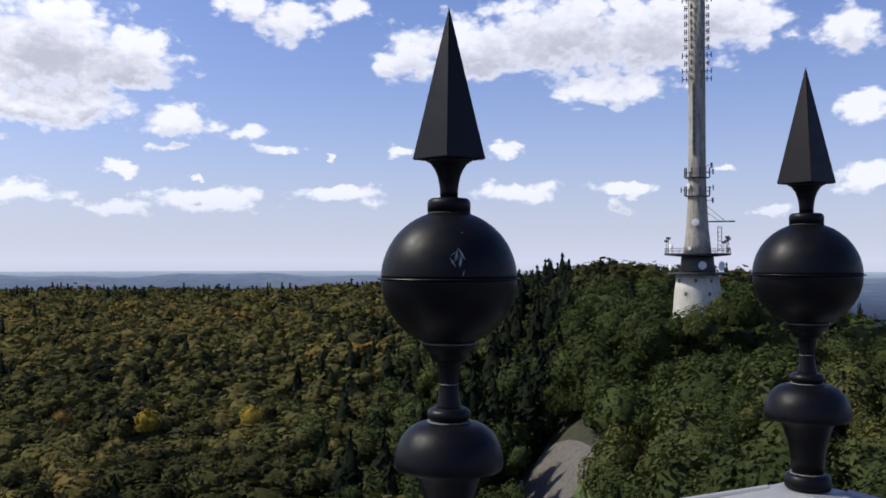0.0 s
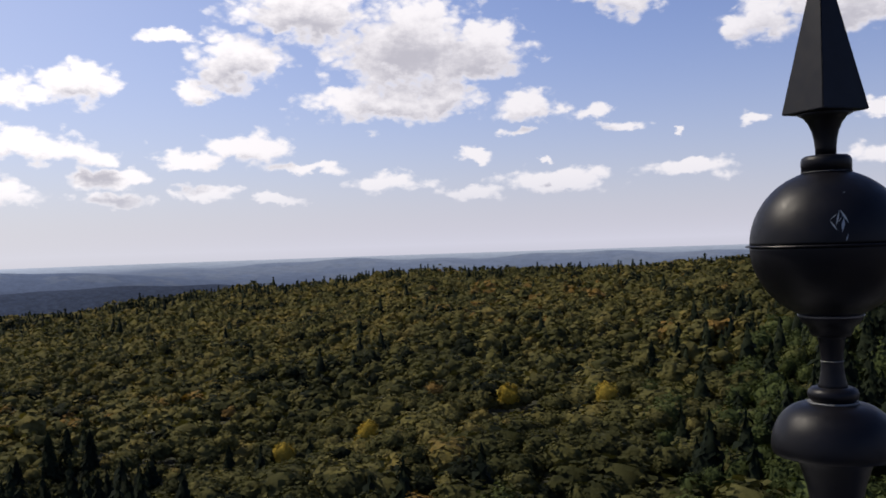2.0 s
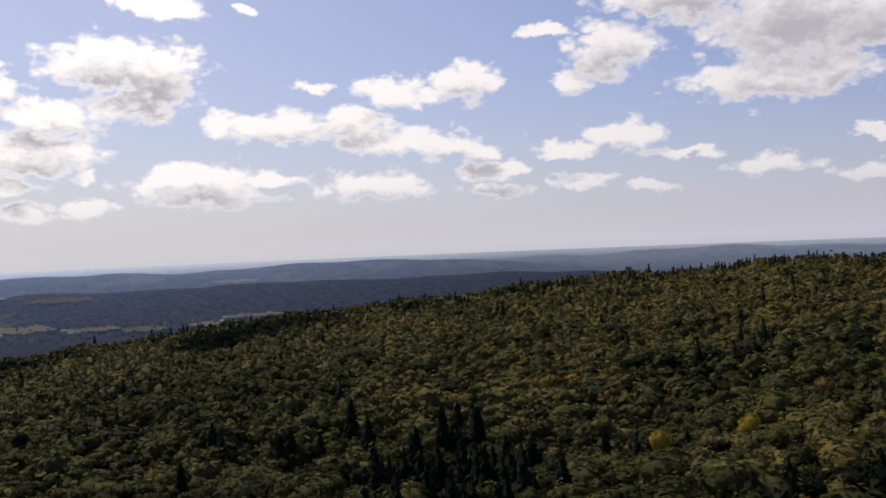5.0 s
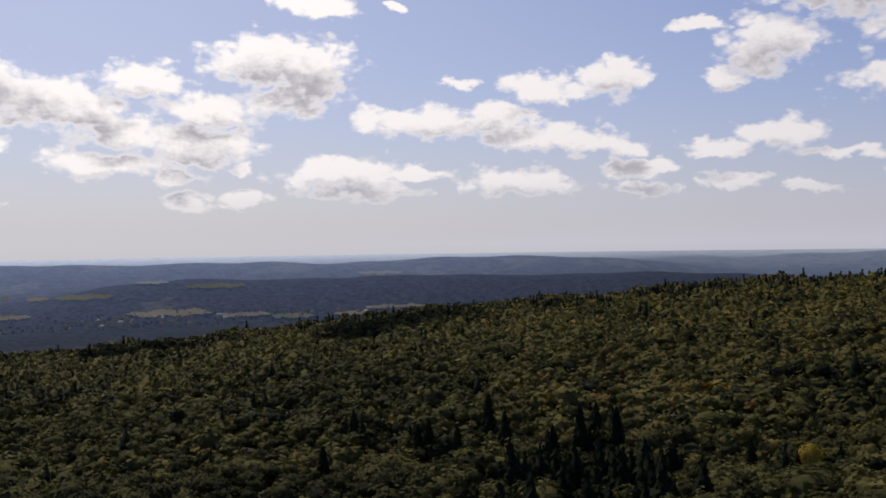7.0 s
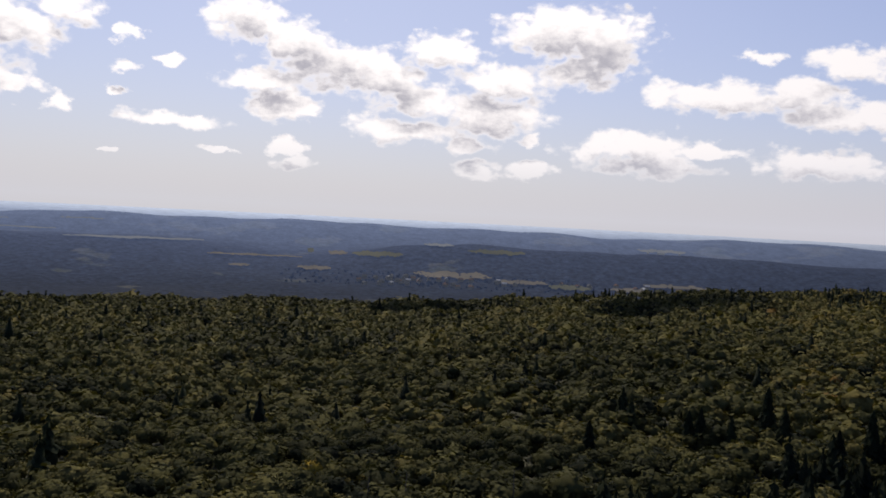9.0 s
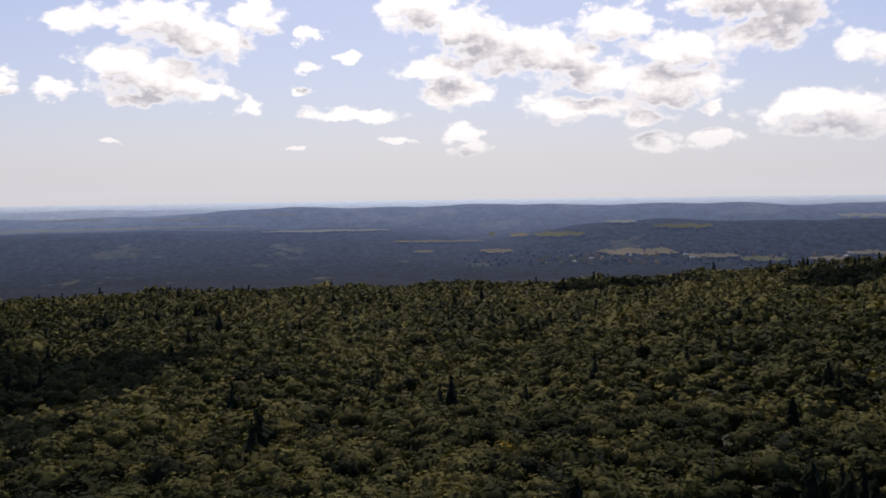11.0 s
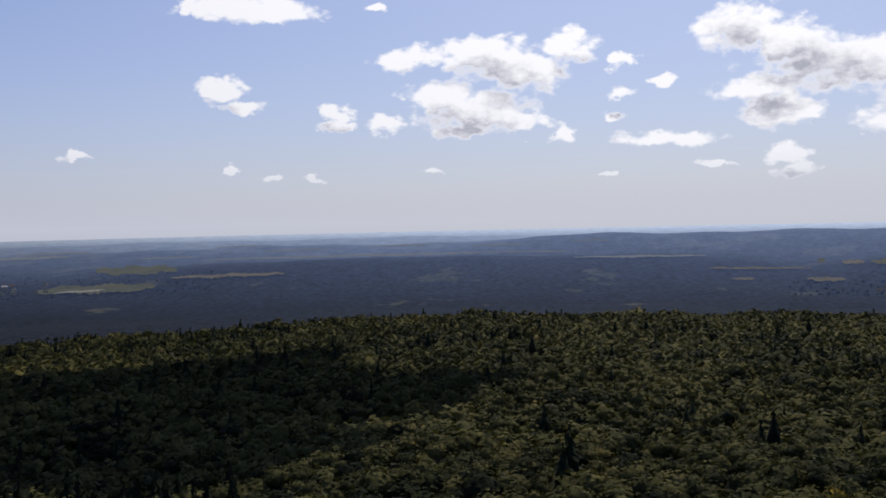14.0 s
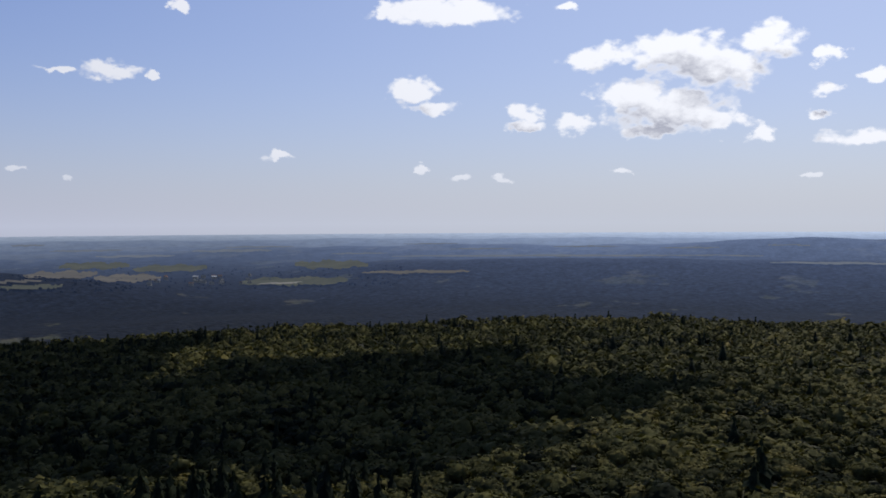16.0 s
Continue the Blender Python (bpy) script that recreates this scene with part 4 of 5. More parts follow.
def pier(place):
    """A square pier under a finial, with a hipped sheet-metal cap and its folded seams."""
    base = new("parapet_pier")
    base.matrix_world = Matrix.Translation((place.x, place.y, 32.2)) @ pose(0, 0, 0, 0, 0, turn_deg)
    top = place.z - 32.2
    part("pier_body", box(bmesh.new(), (-0.24, -0.24, 0.0), (0.24, 0.24, top - 0.13)), STONE, base)
    bm = bmesh.new()
    k, t = 0.32, 0.075
    ring = [(-k, -k), (k, -k), (k, k), (-k, k)]
    lo = [bm.verts.new((x, y, top - 0.135)) for x, y in ring]
    mid = [bm.verts.new((x, y, top - 0.085)) for x, y in ring]
    hi = [bm.verts.new((x / k * t, y / k * t, top - 0.0015)) for x, y in ring]
    for a, b in ((lo, mid), (mid, hi)):
        for i in range(4):
            bm.faces.new((a[i], a[(i + 1) % 4], b[(i + 1) % 4], b[i]))
    bm.faces.new(hi)
    bm.faces.new(lo[::-1])
    bmesh.ops.bevel(bm, geom=[e for e in bm.edges], offset=0.004, segments=2, affect="EDGES")
    part("cap", bm, SHEET, base, "grey sheet-metal cap")
    for x, y in ring:
        part("cap_seam", rod(bmesh.new(), (x * 0.25, y * 0.25, top - 0.006), (x, y, top - 0.082), 0.011, 8), SHEET, base)
    return tagged(base, "stone parapet pier under a grey sheet-metal cap", "pier", "piers of the parapet")


pier(FIN_1)
pier(FIN_2)


def frame_of(u, v):
    return FIN_1 + along * u + out * v


def wall_run(name, u0, v0, u1, v1, z0, z1, thick, coping):
    a, b = frame_of(u0, v0), frame_of(u1, v1)
    d = (b - a).normalized()
    m = Matrix.Translation((a.x, a.y, 0)) @ pose(0, 0, 0, 0, 0, math.degrees(math.atan2(d.y, d.x)))
    L = (b - a).length
    ob = part(name, box(bmesh.new(), (0, -thick / 2, z0), (L, thick / 2, z1), m), STONE)
    tagged(ob, "pale stone parapet wall of the lookout gallery", "wall", kind="structure")
    if coping:
        part("coping", box(bmesh.new(), (-0.05, -thick / 2 - 0.04, z1), (L + 0.05, thick / 2 + 0.04, z1 + 0.05), m, 0.008), SHEET, ob)
    return ob


# the gallery: five and a half metres square, the camera in its corner
wall_run("wall_north", -1.95, 0, -0.24, 0, 32.2, 33.02, 0.34, True)
wall_run("wall_between", 0.24, 0, 1.037, 0, 32.2, 33.02, 0.34, True)
wall_run("wall_north_end", 1.517, 0, 3.5, 0, 32.2, 33.02, 0.34, True)
wall_run("wall_west", -2.12, 0.17, -2.12, -5.4, 32.2, 33.02, 0.34, True)
wall_run("wall_east", 3.67, 0.17, 3.67, -5.4, 32.2, 33.02, 0.34, True)
wall_run("wall_south", -1.95, -5.23, 3.5, -5.23, 32.2, 33.02, 0.34, True)
body = bmesh.new()
centre = frame_of(0.775, -2.615)
box(body, (-2.95, -2.85, -1.0), (2.95, 2.85, 32.2), Matrix.Translation((centre.x, centre.y, 0)) @ pose(0, 0, 0, 0, 0, turn_deg))
tagged(part("tower_body", body, FLAGS), "square dark stone body of the lookout tower", "tower", kind="structure")

# ---------------------------------------------------------------- the broadcasting mast
MAST = Vector((59.0, 209.9, 0.0))
MAST_FOOT = float(ground_z(np.array(59.0), np.array(209.9)))


def mast():
    base = new("radio_tower")
    face = math.degrees(math.atan2(-MAST.y, -MAST.x))  # local x towards the lookout
    base.matrix_world = Matrix.Translation((MAST.x, MAST.y, 0)) @ pose(0, 0, 0, 0, 0, face)
    part("foot", turned(bmesh.new(), [(6.4, MAST_FOOT - 3), (6.1, MAST_FOOT + 2), (5.65, 21.5), (5.2, 27.0), (4.75, 30.85)], 40), WHITEWASH, base, "pale rendered tower foot", smooth=True)
    part("lower_platform", turned(bmesh.new(), [(6.3, 30.85), (6.75, 31.05), (6.75, 31.4), (3.0, 31.45)], 40), DECK_AND_SHADE, base)
    # dark like the decks: shade between the platforms is put into its colour
    part("drum", turned(bmesh.new(), [(4.15, 31.42), (3.75, 33.6), (3.6, 35.4)], 40), DECK_AND_SHADE, base, smooth=True)
    part("upper_platform", turned(bmesh.new(), [(4.4, 35.05), (7.3, 35.35), (7.5, 35.5), (7.5, 35.8), (3.0, 35.85)], 40), DECK_AND_SHADE, base)
    shaft = [(3.15, 35.8), (2.95, 38.0), (2.6, 41.0), (2.33, 44.5), (2.12, 49.0), (2.0, 54.0), (1.92, 62.0), (1.9, 82.0), (1.88, 104.0)]
    part("shaft", turned(bmesh.new(), shaft, 36), CONCRETE, base, "weathered concrete shaft", smooth=True)
    part("upper_shaft", turned(bmesh.new(), [(1.2, 104.0), (1.1, 128.0), (0.5, 128.2), (0.4, 147.0)], 24), CONCRETE, base, smooth=True)

    def rail(r, z, n):
        bm = bmesh.new()
        for h in (0.55, 1.1):
            turned(bm, [(r - 0.04, z + h - 0.04), (r + 0.04, z + h - 0.04), (r + 0.04, z + h + 0.04), (r - 0.04, z + h + 0.04), (r - 0.04, z + h - 0.04)], 36, False)
        ob = part("railing", bm, STEEL, base)
        for i in range(n):
            a = 2 * math.pi * i / n
            part("post", rod(bmesh.new(), (r * math.cos(a), r * math.sin(a), z), (r * math.cos(a), r * math.sin(a), z + 1.1), 0.05, 5), STEEL, ob)

    rail(7.35, 35.8, 22)
    rail(6.6, 31.4, 20)

    def dish(a, r, z, size, mat=DISH, out_to=0.5):
        """A round aerial dish on a bracket; a: degrees, 0 towards the lookout, positive to the viewer's right."""
        a = radians(a)
        d = Vector((math.cos(a), math.sin(a), 0))
        p = d * (r + out_to) + Vector((0, 0, z))
        m = Matrix.Translation(p) @ d.to_track_quat("Z", "Y").to_matrix().to_4x4()
        prof = [(0.02, -0.32 * size), (0.55 * size, -0.26 * size), (0.9 * size, -0.1 * size), (size, 0.06), (0.97 * size, 0.12), (0.5 * size, 0.16), (0.02, 0.17)]
        ob = part("dish", turned(bmesh.new(), prof, 24, m=m), mat, base, "round white aerial dish")
        part("bracket", rod(bmesh.new(), d * (r - 0.1) + Vector((0, 0, z)), p, 0.09, 6), STEEL, ob)

    dish(-8, 2.35, 42.9, 0.85)
    dish(14, 4.0, 33.0, 0.95)
    dish(52, 6.2, 32.9, 1.1)
    dish(-62, 6.3, 32.6, 0.8)
    dish(-58, 6.4, 37.3, 0.75, DISH)
    dish(-50, 2.1, 51.4, 0.55)
    dish(-60, 2.0, 54.4, 0.5)
    dish(-30, 3.0, 36.9, 0.45)
    dish(70, 6.8, 36.9, 0.5)

    def panel(a, r, z, h, w=0.35):
        a = radians(a)
        d, t = Vector((math.cos(a), math.sin(a), 0)), Vector((-math.sin(a), math.cos(a), 0))
        m = Matrix((( d.x, t.x, 0, d.x * r), (d.y, t.y, 0, d.y * r), (0, 0, 1, z), (0, 0, 0, 1)))
        ob = part("panel_aerial", box(bmesh.new(), (-0.12, -w / 2, -h / 2), (0.12, w / 2, h / 2), m, 0.04), STEEL, base)
        part("bracket", rod(bmesh.new(), d * 1.7 + Vector((0, 0, z)), d * r + Vector((0, 0, z)), 0.06, 5), STEEL, ob)

    for z in (54.5, 50.2):
        part("ring_platform", turned(bmesh.new(), [(1.9, z - 1.3), (2.75, z - 1.25), (2.75, z - 1.1), (1.9, z - 1.05)], 24), STEEL, base)
        for a in (-95, -60, -25, 12, 40, 75, 100, 160, 220):
            panel(a, 2.85, z, 2.2)
    for a, z in ((62, 56.0), (78, 54.6), (85, 51.0), (72, 48.0), (-88, 50.5)):
        panel(a, 3.6, z, 1.2, 0.7)

    # rows of dipoles up the shaft
    rows = int((104 - 76.2) / 1.84) + 1
    for k in range(rows):
        z = 76.2 + 1.84 * k
        reach = 3.3 if k in (0, 1, 3) or k > 9 else 2.75
        for a in (-78, -28, 24, 80, 150, 215):
            ar = radians(a)
            d, t = Vector((math.cos(ar), math.sin(ar), 0)), Vector((-math.sin(ar), math.cos(ar), 0))
            bm = bmesh.new()
            up = Vector((0, 0, z))
            rod(bm, d * 1.85 + up, d * reach + up, 0.10, 5)
            for h in (2.35, reach):
                rod(bm, d * h + up - Vector((0, 0, 0.62)), d * h + up + Vector((0, 0, 0.62)), 0.13, 5)
            part("dipole", bm, STEEL, base)
    part("cable_tray", box(bmesh.new(), (1.8, -0.95, 58.5), (2.05, -0.55, 75.0)), STEEL, base)
    for k in range(9):
        z = 59.5 + 1.75 * k
        part("cable_clamp", box(bmesh.new(), (1.95, -1.05, z), (2.15, -0.35, z + 0.45)), STEEL, base)

    # a boom with two stays, towards the viewer's right
    side = Vector((math.cos(radians(82)), math.sin(radians(82)), 0))
    bm = bmesh.new()
    rod(bm, side * 2.2 + Vector((0, 0, 43.1)), side * 8.4 + Vector((0, 0, 43.1)), 0.17, 6)
    part("boom", bm, STEEL, base)
    for z in (46.8, 45.2):
        part("stay", rod(bmesh.new(), side * 2.1 + Vector((0, 0, z)), side * (6.2 if z > 46 else 5.0) + Vector((0, 0, 43.2)), 0.06, 5), STEEL, base)
    # a little lattice mast on the platform, with whip aerials
    foot = side * 5.0 + Vector((0, 0, 35.8))
    bm = bmesh.new()
    for dx, dy in ((-0.45, -0.45), (0.45, -0.45), (0.45, 0.45), (-0.45, 0.45)):
        rod(bm, foot + Vector((dx, dy, 0)), foot + Vector((dx, dy, 6.0)), 0.06, 5)
    for k in range(6):
        z = 0.5 + k
        for a, b in (((-0.45, -0.45), (0.45, -0.45)), ((0.45, -0.45), (0.45, 0.45)), ((0.45, 0.45), (-0.45, 0.45)), ((-0.45, 0.45), (-0.45, -0.45))):
            rod(bm, foot + Vector((*a, z)), foot + Vector((*b, z + 0.8)), 0.04, 4)
    part("lattice_mast", bm, STEEL, base)
    for a, r, h in ((-70, 6.9, 3.2), (-84, 7.0, 2.6), (66, 7.2, 3.4), (75, 7.1, 3.0), (88, 6.4, 2.6), (58, 6.8, 2.2)):
        ar = radians(a)
        q = Vector((r * math.cos(ar), r * math.sin(ar), 35.8))
        ob = part("whip_aerial", rod(bmesh.new(), q, q + Vector((0, 0, h)), 0.07, 5), STEEL, base)
        part("aerial_head", box(bmesh.new(), (-0.3, -0.5, 0), (0.3, 0.5, 0.5), Matrix.Translation(q + Vector((0, 0, h)))), STEEL, ob)
    for a, z in ((-54, 29.5), (-4, 29.6), (-29, 26.5), (-8, 23.7), (30, 26.5), (38, 29.5), (24, 20.0)):
        ar = radians(a)
        r = 4.75 + (30.85 - z) * 0.115
        d = Vector((math.cos(ar), math.sin(ar), 0.0))
        m = Matrix.Translation(d * r + Vector((0, 0, z))) @ pose(0, 0, 0, 0, 0, a)
        ob = part("window", box(bmesh.new(), (-0.25, -0.5, -0.6), (0.05, 0.5, 0.6), m), WHITEWASH, base)
        part("pane", box(bmesh.new(), (0.04, -0.36, -0.42), (0.065, 0.36, 0.42), m), PANE, ob)
    return tagged(base, "tall concrete broadcasting tower with two ring platforms and aerials", "tower")


mast()

# ---------------------------------------------------------------- the lane below, and its lawn


def draped(name, corners, mat, lift, n=10, m=26, height=ground_z):
    """A sheet laid over the ground between two edges, each a list of (heading, distance)."""
    left, right = corners
    verts, faces = [], []
    for i in range(m + 1):
        t = i / m
        k = t * (len(left) - 1)
        a = min(int(k), len(left) - 2)
        q = k - a
        L = [left[a][c] * (1 - q) + left[a + 1][c] * q for c in (0, 1)]
        R = [right[a][c] * (1 - q) + right[a + 1][c] * q for c in (0, 1)]
        for j in range(n + 1):
            s = j / n
            az, r = L[0] * (1 - s) + R[0] * s, L[1] * (1 - s) + R[1] * s
            d = heading(az) * r
            verts.append((d.x, d.y, float(height(np.array(d.x), np.array(d.y))) + lift))
    for i in range(m):
        for j in range(n):
            a = i * (n + 1) + j
            faces.append((a, a + 1, a + n + 2, a + n + 1))
    return new(name, mesh_of(name, verts, faces, [mat], smooth=True))


lane_mesh = draped("road", ([(-4.0, 172), (-4.4, 181), (-4.8, 191), (-5.6, 204.5), (-6.2, 212), (-6.6, 213)], [(-8.6, 158), (-8.8, 166), (-9.0, 173), (-9.3, 180), (-9.5, 188), (-7.9, 203)]), GRAVEL, 0.25)
tagged(lane_mesh, "pale gravel lane leading into the woods", "road", kind="structure")
side_lane = draped("road", ([(-12.6, 178), (-15.0, 163), (-17.2, 148)], [(-12.6, 160), (-15.0, 150), (-17.2, 136)]), GRAVEL, 0.3)
tagged(side_lane, "strip of pale stony ground beside the trees", "road", kind="structure")
lawn = draped("lawn", ([(-7.9, 160), (-7.8, 171), (-8.8, 177)], [(-11.0, 156), (-10.6, 165), (-9.6, 175)]), GRASS, 0.4)
tagged(lawn, "small mown lawn beside the gravel lane", "lawn", kind="structure")

# a white post at the lane's edge
post = new("marker_post")
spot = heading(-4.95) * 197
post.matrix_world = Matrix.Translation((spot.x, spot.y, float(ground_z(np.array(spot.x), np.array(spot.y))) + 0.2))
part("post", rod(bmesh.new(), (0, 0, -0.3), (0, 0, 1.7), 0.12, 8), DISH, post)
part("sign_board", box(bmesh.new(), (-0.35, -0.2, 0.9), (0.35, -0.13, 1.9), bevel=0.02), DISH, post)
tagged(post, "small white notice post at the edge of the lane", "post")

# ---------------------------------------------------------------- the valley: fields, villages, copses


def sight(az, el):
    """The place in the valley that lies at a heading and elevation from the hilltop."""
    rs = np.arange(1700, 4900, 12.0)
    d = heading(az)
    z = blend_z(d.x * rs, d.y * rs)
    e = np.degrees(np.arctan2(z - EYE, rs))
    top = np.maximum.accumulate(e)
    k = int(np.argmax(top >= el)) if (top >= el).any() else len(rs) - 1
    return Vector((d.x * rs[k], d.y * rs[k], float(z[k])))


def field(az0, az1, el0, el1, mat):
    """A field in the valley between two headings, as deep as it shows."""
    verts, faces = [], []
    n, m = 34, 4
    g = np.random.default_rng(int(az0 * 100))
    for i in range(n + 1):
        az = az0 + (az1 - az0) * i / n
        k = max(0.04, math.sin(math.pi * i / n)) ** 0.35 * g.uniform(0.7, 1.12)
        mid, half = (el0 + el1) / 2 + 0.10 * (el1 - el0) * (math.sin(i * 0.5 + az1) + g.uniform(-0.7, 0.7)), (el1 - el0) / 2
        near_p, far_p = sight(az, mid - half * k), sight(az, mid + half * k)
        for j in range(m + 1):
            p = near_p.lerp(far_p, j / m)
            z = float(blend_z(np.array(p.x), np.array(p.y)))
            verts.append((p.x, p.y, z + 5.0))
    for i in range(n):
        for j in range(m):
            a = i * (m + 1) + j
            faces.append((a, a + 1, a + m + 2, a + m + 1))
    ob = new("field", mesh_of("field", verts, faces, [mat], smooth=True))
    return tagged(ob, "open pale farm field in the valley", "field", kind="structure")


# lit: colour of the haze glow painted over a field, wall or roof
def far_crop(name, lo, hi, lit=(0.060, 0.070, 0.088), haze_share=0.66):
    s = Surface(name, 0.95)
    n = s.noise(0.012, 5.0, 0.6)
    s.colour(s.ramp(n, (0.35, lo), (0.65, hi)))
    # the haze is one constant emission mixed over the surface's own colour
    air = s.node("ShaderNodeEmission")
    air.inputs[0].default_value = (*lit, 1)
    painted_haze = s.node("ShaderNodeMixShader")
    painted_haze.inputs[0].default_value = haze_share
    s.link(s.bsdf.outputs[0], painted_haze.inputs[1])
    s.link(air.outputs[0], painted_haze.inputs[2])
    s.link(painted_haze.outputs[0], s.nt.nodes["Material Output"].inputs[0])
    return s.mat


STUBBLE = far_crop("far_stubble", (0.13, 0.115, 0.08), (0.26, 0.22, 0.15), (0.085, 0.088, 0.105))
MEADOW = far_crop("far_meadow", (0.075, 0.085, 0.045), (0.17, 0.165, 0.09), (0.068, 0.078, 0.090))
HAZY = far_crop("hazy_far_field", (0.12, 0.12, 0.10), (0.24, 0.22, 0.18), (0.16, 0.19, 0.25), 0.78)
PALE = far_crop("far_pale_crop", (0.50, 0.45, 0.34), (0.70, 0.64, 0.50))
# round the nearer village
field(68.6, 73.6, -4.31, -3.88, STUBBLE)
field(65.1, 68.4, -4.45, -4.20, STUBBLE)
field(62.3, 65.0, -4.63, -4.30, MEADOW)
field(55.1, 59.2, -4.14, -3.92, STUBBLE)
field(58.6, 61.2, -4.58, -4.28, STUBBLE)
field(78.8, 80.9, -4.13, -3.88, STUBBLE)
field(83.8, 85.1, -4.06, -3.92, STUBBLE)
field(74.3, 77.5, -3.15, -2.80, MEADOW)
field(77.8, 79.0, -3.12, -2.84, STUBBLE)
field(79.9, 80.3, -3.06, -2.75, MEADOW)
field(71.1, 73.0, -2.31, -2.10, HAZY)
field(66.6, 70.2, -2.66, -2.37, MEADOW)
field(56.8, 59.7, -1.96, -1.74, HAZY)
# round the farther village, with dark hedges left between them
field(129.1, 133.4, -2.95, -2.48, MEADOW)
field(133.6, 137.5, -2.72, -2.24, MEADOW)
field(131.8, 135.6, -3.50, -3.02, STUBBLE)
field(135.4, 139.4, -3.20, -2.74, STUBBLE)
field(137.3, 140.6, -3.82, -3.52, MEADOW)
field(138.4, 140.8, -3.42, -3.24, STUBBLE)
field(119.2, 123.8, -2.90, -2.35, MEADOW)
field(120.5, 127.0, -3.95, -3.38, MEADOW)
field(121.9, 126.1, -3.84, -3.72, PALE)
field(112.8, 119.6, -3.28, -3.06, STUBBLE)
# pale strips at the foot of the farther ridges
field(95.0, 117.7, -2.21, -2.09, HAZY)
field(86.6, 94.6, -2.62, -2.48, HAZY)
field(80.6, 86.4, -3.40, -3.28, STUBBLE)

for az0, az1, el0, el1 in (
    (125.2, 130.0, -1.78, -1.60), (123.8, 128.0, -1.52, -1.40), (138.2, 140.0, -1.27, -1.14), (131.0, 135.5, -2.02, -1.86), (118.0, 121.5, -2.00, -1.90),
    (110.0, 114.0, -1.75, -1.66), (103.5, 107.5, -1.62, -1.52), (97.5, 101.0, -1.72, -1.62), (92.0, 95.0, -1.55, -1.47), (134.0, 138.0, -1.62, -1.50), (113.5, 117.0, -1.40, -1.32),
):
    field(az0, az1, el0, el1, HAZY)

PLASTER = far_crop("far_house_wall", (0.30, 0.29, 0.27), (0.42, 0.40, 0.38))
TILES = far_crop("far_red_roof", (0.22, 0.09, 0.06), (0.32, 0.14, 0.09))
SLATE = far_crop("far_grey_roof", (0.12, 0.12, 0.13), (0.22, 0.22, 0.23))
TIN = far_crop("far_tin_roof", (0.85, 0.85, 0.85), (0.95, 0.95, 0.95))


def house(roof_mat, label):
    """A gabled village house, nine by thirteen metres."""
    base = new("house")
    part("wall", box(bmesh.new(), (-6.5, -4.5, -4), (6.5, 4.5, 4.2)), PLASTER, base)
    bm = bmesh.new()
    pts = [(-7, -5.1, 3.8), (7, -5.1, 3.8), (7, 5.1, 3.8), (-7, 5.1, 3.8), (-7, 0, 8.2), (7, 0, 8.2)]
    v = [bm.verts.new(p) for p in pts]
    for f in ((0, 1, 5, 4), (2, 3, 4, 5), (1, 2, 5), (3, 0, 4), (3, 2, 1, 0)):
        bm.faces.new([v[i] for i in f])
    roof = part("roof", bm, roof_mat, base)
    part("chimney", box(bmesh.new(), (2.0, -0.6, 6.5), (3.0, 0.4, 9.2)), PLASTER, roof)
    for x in (-3.5, 0.0, 3.5):
        for y in (-4.53, 4.53):
            part("window", box(bmesh.new(), (x - 0.7, y - 0.03, 0.9), (x + 0.7, y + 0.03, 2.5)), PANE, base)
    return tagged(base, label, "house", "houses of the valley villages")


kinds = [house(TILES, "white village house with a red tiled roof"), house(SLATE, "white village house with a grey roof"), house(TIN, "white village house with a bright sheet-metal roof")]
rnd = np.random.default_rng(21)
first = [True, True, True]


def settle(az, el, k, turn):
    p = sight(az, el)
    m = Matrix.Translation((p.x, p.y, p.z + 3.0)) @ pose(0, 0, 0, 0, 0, turn)
    if first[k]:
        kinds[k].matrix_world = m
        first[k] = False
    else:
        copy_thing(kinds[k], m)


def village(n, az0, az1, el0, el1):
    for i in range(n):
        az = rnd.uniform(az0, az1)
        el = el0 + (el1 - el0) * rnd.random()
        settle(az, el, int(rnd.choice([0, 0, 1, 1, 1, 2])), rnd.uniform(0, 180))


village(38, 67.0, 77.5, -4.86, -4.30)
village(10, 57.0, 66.0, -4.45, -4.20)
village(24, 126.5, 132.5, -3.75, -3.15)


def barn(az, el, length, turn):
    """A long pale farm shed with a low bright roof."""
    p = sight(az, el)
    base = new("barn")
    base.matrix_world = Matrix.Translation((p.x, p.y, p.z + 3)) @ pose(0, 0, 0, 0, 0, turn)
    h = length / 2
    part("wall", box(bmesh.new(), (-h, -7, -4), (h, 7, 5)), PLASTER, base)
    bm = bmesh.new()
    v = [bm.verts.new(q) for q in ((-h - 0.5, -7.6, 4.8), (h + 0.5, -7.6, 4.8), (h + 0.5, 7.6, 4.8), (-h - 0.5, 7.6, 4.8), (-h - 0.5, 0, 8.0), (h + 0.5, 0, 8.0))]
    for f in ((0, 1, 5, 4), (2, 3, 4, 5), (1, 2, 5), (3, 0, 4), (3, 2, 1, 0)):
        bm.faces.new([v[i] for i in f])
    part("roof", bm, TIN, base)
    part("door", box(bmesh.new(), (-2.5, -7.06, -1), (2.5, -6.98, 3.6)), SLATE, base)
    return tagged(base, "long pale farm shed with a bright sheet roof", "barn", "farm sheds of the valley")


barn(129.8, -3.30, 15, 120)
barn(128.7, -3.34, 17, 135)


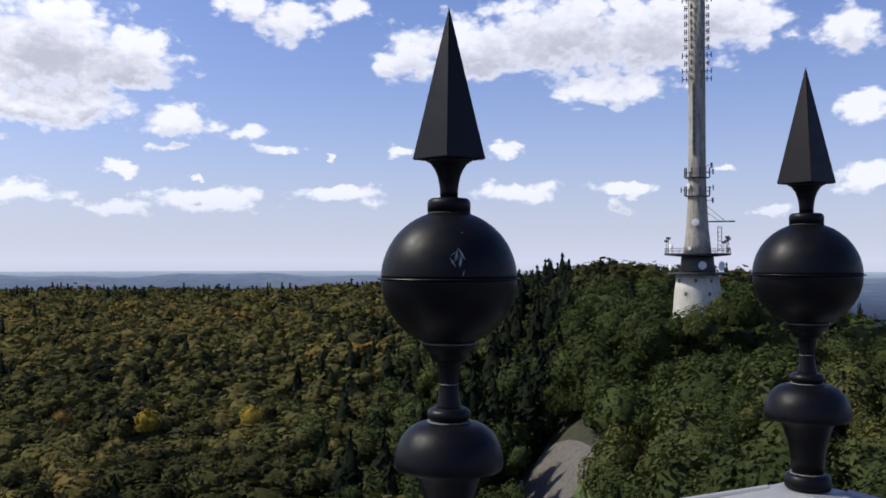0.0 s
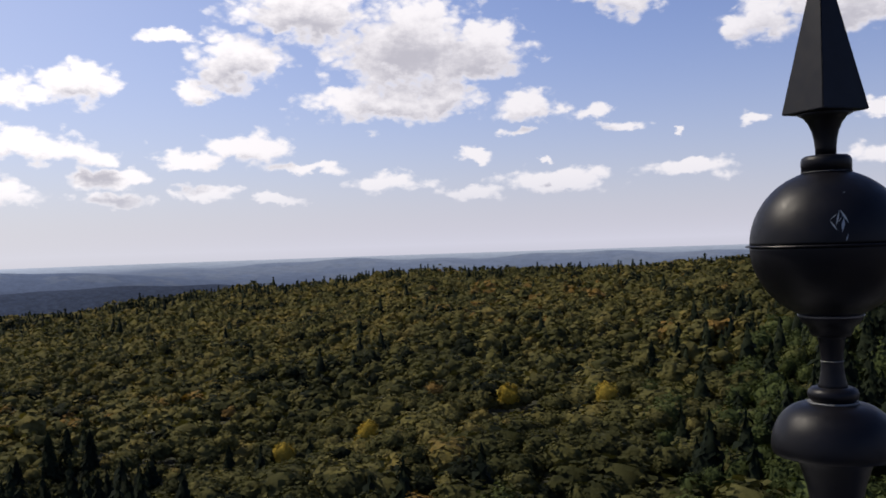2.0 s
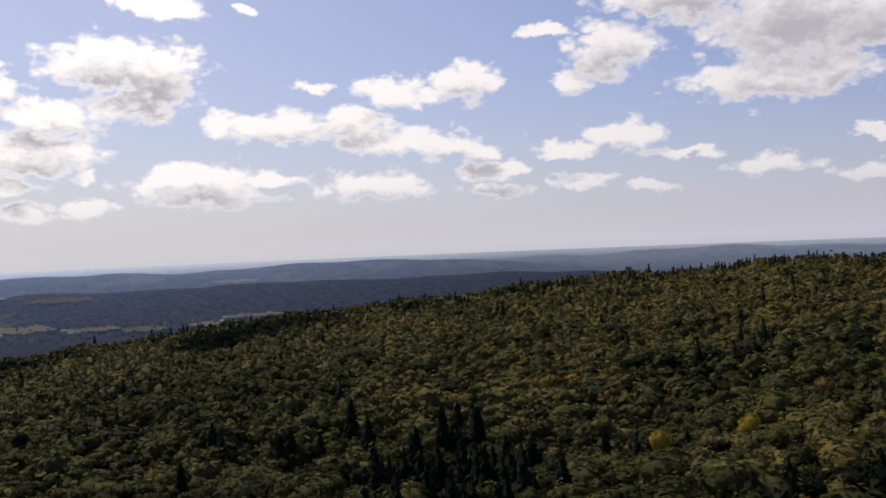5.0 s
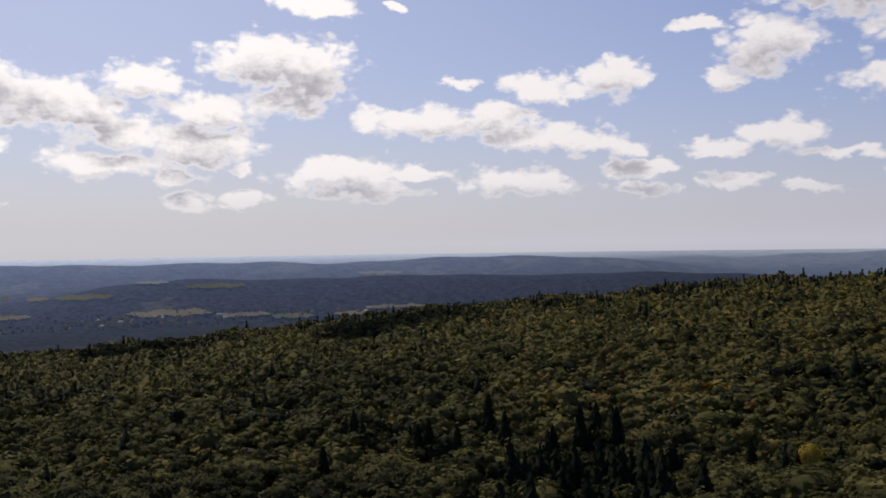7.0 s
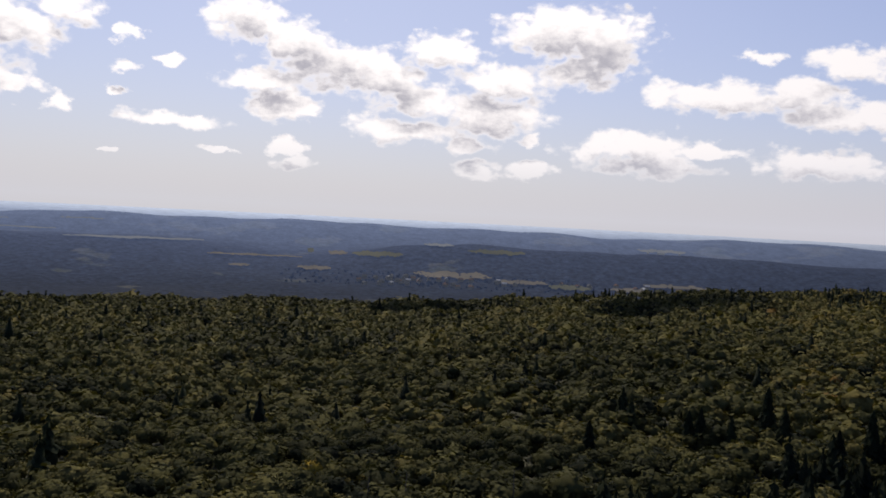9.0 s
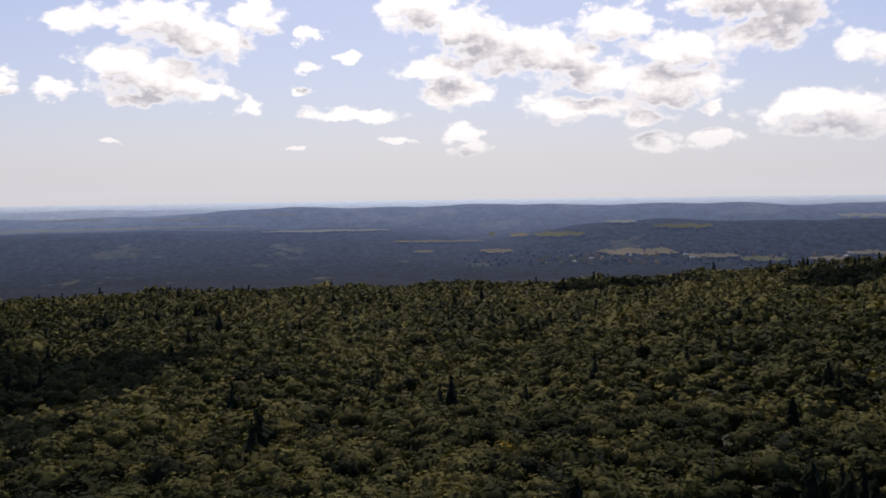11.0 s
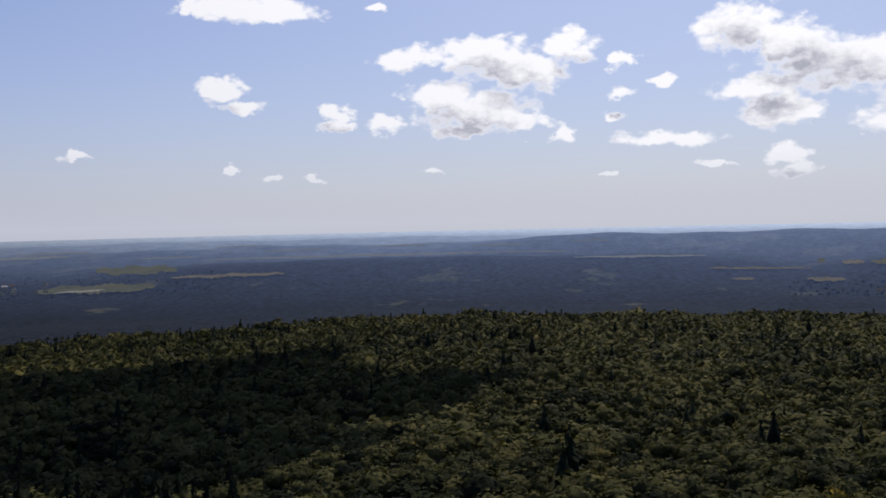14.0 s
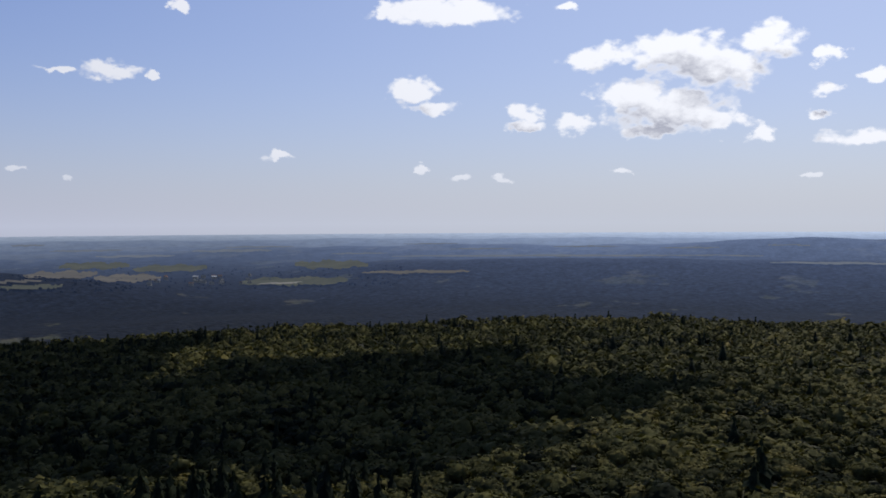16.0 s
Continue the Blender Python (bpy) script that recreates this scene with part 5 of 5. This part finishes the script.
def copses(n):
    """Round dark trees standing along the fields and over the valley woods."""
    bm = bmesh.new()
    bmesh.ops.create_icosphere(bm, subdivisions=1, radius=1.0)
    unit = np.array([tuple(v.co) for v in bm.verts])
    tri = np.array([[v.index for v in f.verts] for f in bm.faces])
    bm.free()
    spots = [(sight(a, e), a) for a, e in zip(np.concatenate([rnd.uniform(62, 82, n // 2), rnd.uniform(117, 141, n - n // 2)]), np.concatenate([rnd.uniform(-4.85, -4.0, n // 2), rnd.uniform(-4.0, -2.6, n - n // 2)]))]
    az = np.array([a for p, a in spots])
    r = np.array([math.hypot(p.x, p.y) for p, a in spots])
    x, y = -r * np.sin(np.radians(az)), r * np.cos(np.radians(az))
    z = blend_z(x, y)
    size = rnd.uniform(2.0, 4.4, n)
    verts = (unit[None] * (1 + rnd.uniform(-0.22, 0.22, (n, len(unit), 1)))) * size[:, None, None] * np.array((1, 1, 1.15))
    verts = verts + np.stack([x, y, z + size * 0.55], 1)[:, None]
    faces = (tri[None] + (np.arange(n) * len(unit))[:, None, None]).reshape(-1, 3)
    # shares the valley material, its painted haze glow included
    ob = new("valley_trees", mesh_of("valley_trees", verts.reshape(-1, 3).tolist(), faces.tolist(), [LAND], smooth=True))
    return tagged(ob, "dark blue-green trees of the distant valley woods", "woods", kind="stuff")


copses(620)

# ---------------------------------------------------------------- clouds overhead that shade parts of the slope


def cumulus(az, r, height, half_u, half_v, seed):
    """A flat-based heap of cloud up towards the sun from a place on the slope; its shadow falls there."""
    g = np.random.default_rng(seed)
    d = heading(az) * r
    at = Vector((d.x, d.y, -60)) + heading(SUN_AZ, SUN_EL) * (height / math.sin(radians(SUN_EL)))
    bm = bmesh.new()
    u = heading(az)
    v = Vector((-u.y, u.x, 0))
    for i in range(26):
        a, q = g.uniform(0, 2 * math.pi), math.sqrt(g.random())
        p = at + v * (half_u * q * math.cos(a)) + u * (half_v * q * math.sin(a))
        size = min(half_u, half_v) * g.uniform(0.3, 0.55) * (1.1 - 0.5 * q)
        bmesh.ops.create_icosphere(bm, subdivisions=3, radius=size, matrix=Matrix.Translation(p) @ Matrix.Diagonal((1, 1, 0.6, 1)))
    for w in bm.verts:
        w.co += Vector(noise.noise_vector(w.co * 0.03)) * 9
    ob = part("cloud", bm, CLOUD, smooth=True)
    return tagged(ob, "white heap cloud that shades part of the wooded slope", "cloud", kind="structure")


cumulus(117, 495, 620, 140, 205, 1)
cumulus(134, 520, 640, 150, 190, 4)
cumulus(141, 780, 660, 150, 150, 5)
cumulus(58, 760, 640, 70, 60, 2)
cumulus(73, 850, 660, 75, 34, 3)

# ---------------------------------------------------------------- bare dead trunks standing above the near crowns


def snag(az, r, top, lean):
    d = heading(az) * r
    z = float(ground_z(np.array(d.x), np.array(d.y)))
    base = new("dead_tree")
    base.matrix_world = pose(d.x, d.y, z, lean, 0, az * 7)
    part("trunk", rod(bmesh.new(), (0, 0, -1), (0, 0, top), 0.22, 8, 0.07), BARK, base)
    for i, h in enumerate((0.62, 0.74, 0.83, 0.91)):
        a = i * 2.3 + az
        q = 1.5 - 1.2 * (h - 0.6) / 0.3 * 0.7
        part("branch", rod(bmesh.new(), (0, 0, top * h), (math.cos(a) * q, math.sin(a) * q, top * h + 0.7), 0.06, 5, 0.02), BARK, base)
    return tagged(base, "bare grey dead trunk standing above the crowns", "tree")


snag(76.0, 205, 20.5, 2)
snag(66.5, 215, 21.5, -1)
snag(73.5, 214, 20.0, 1)
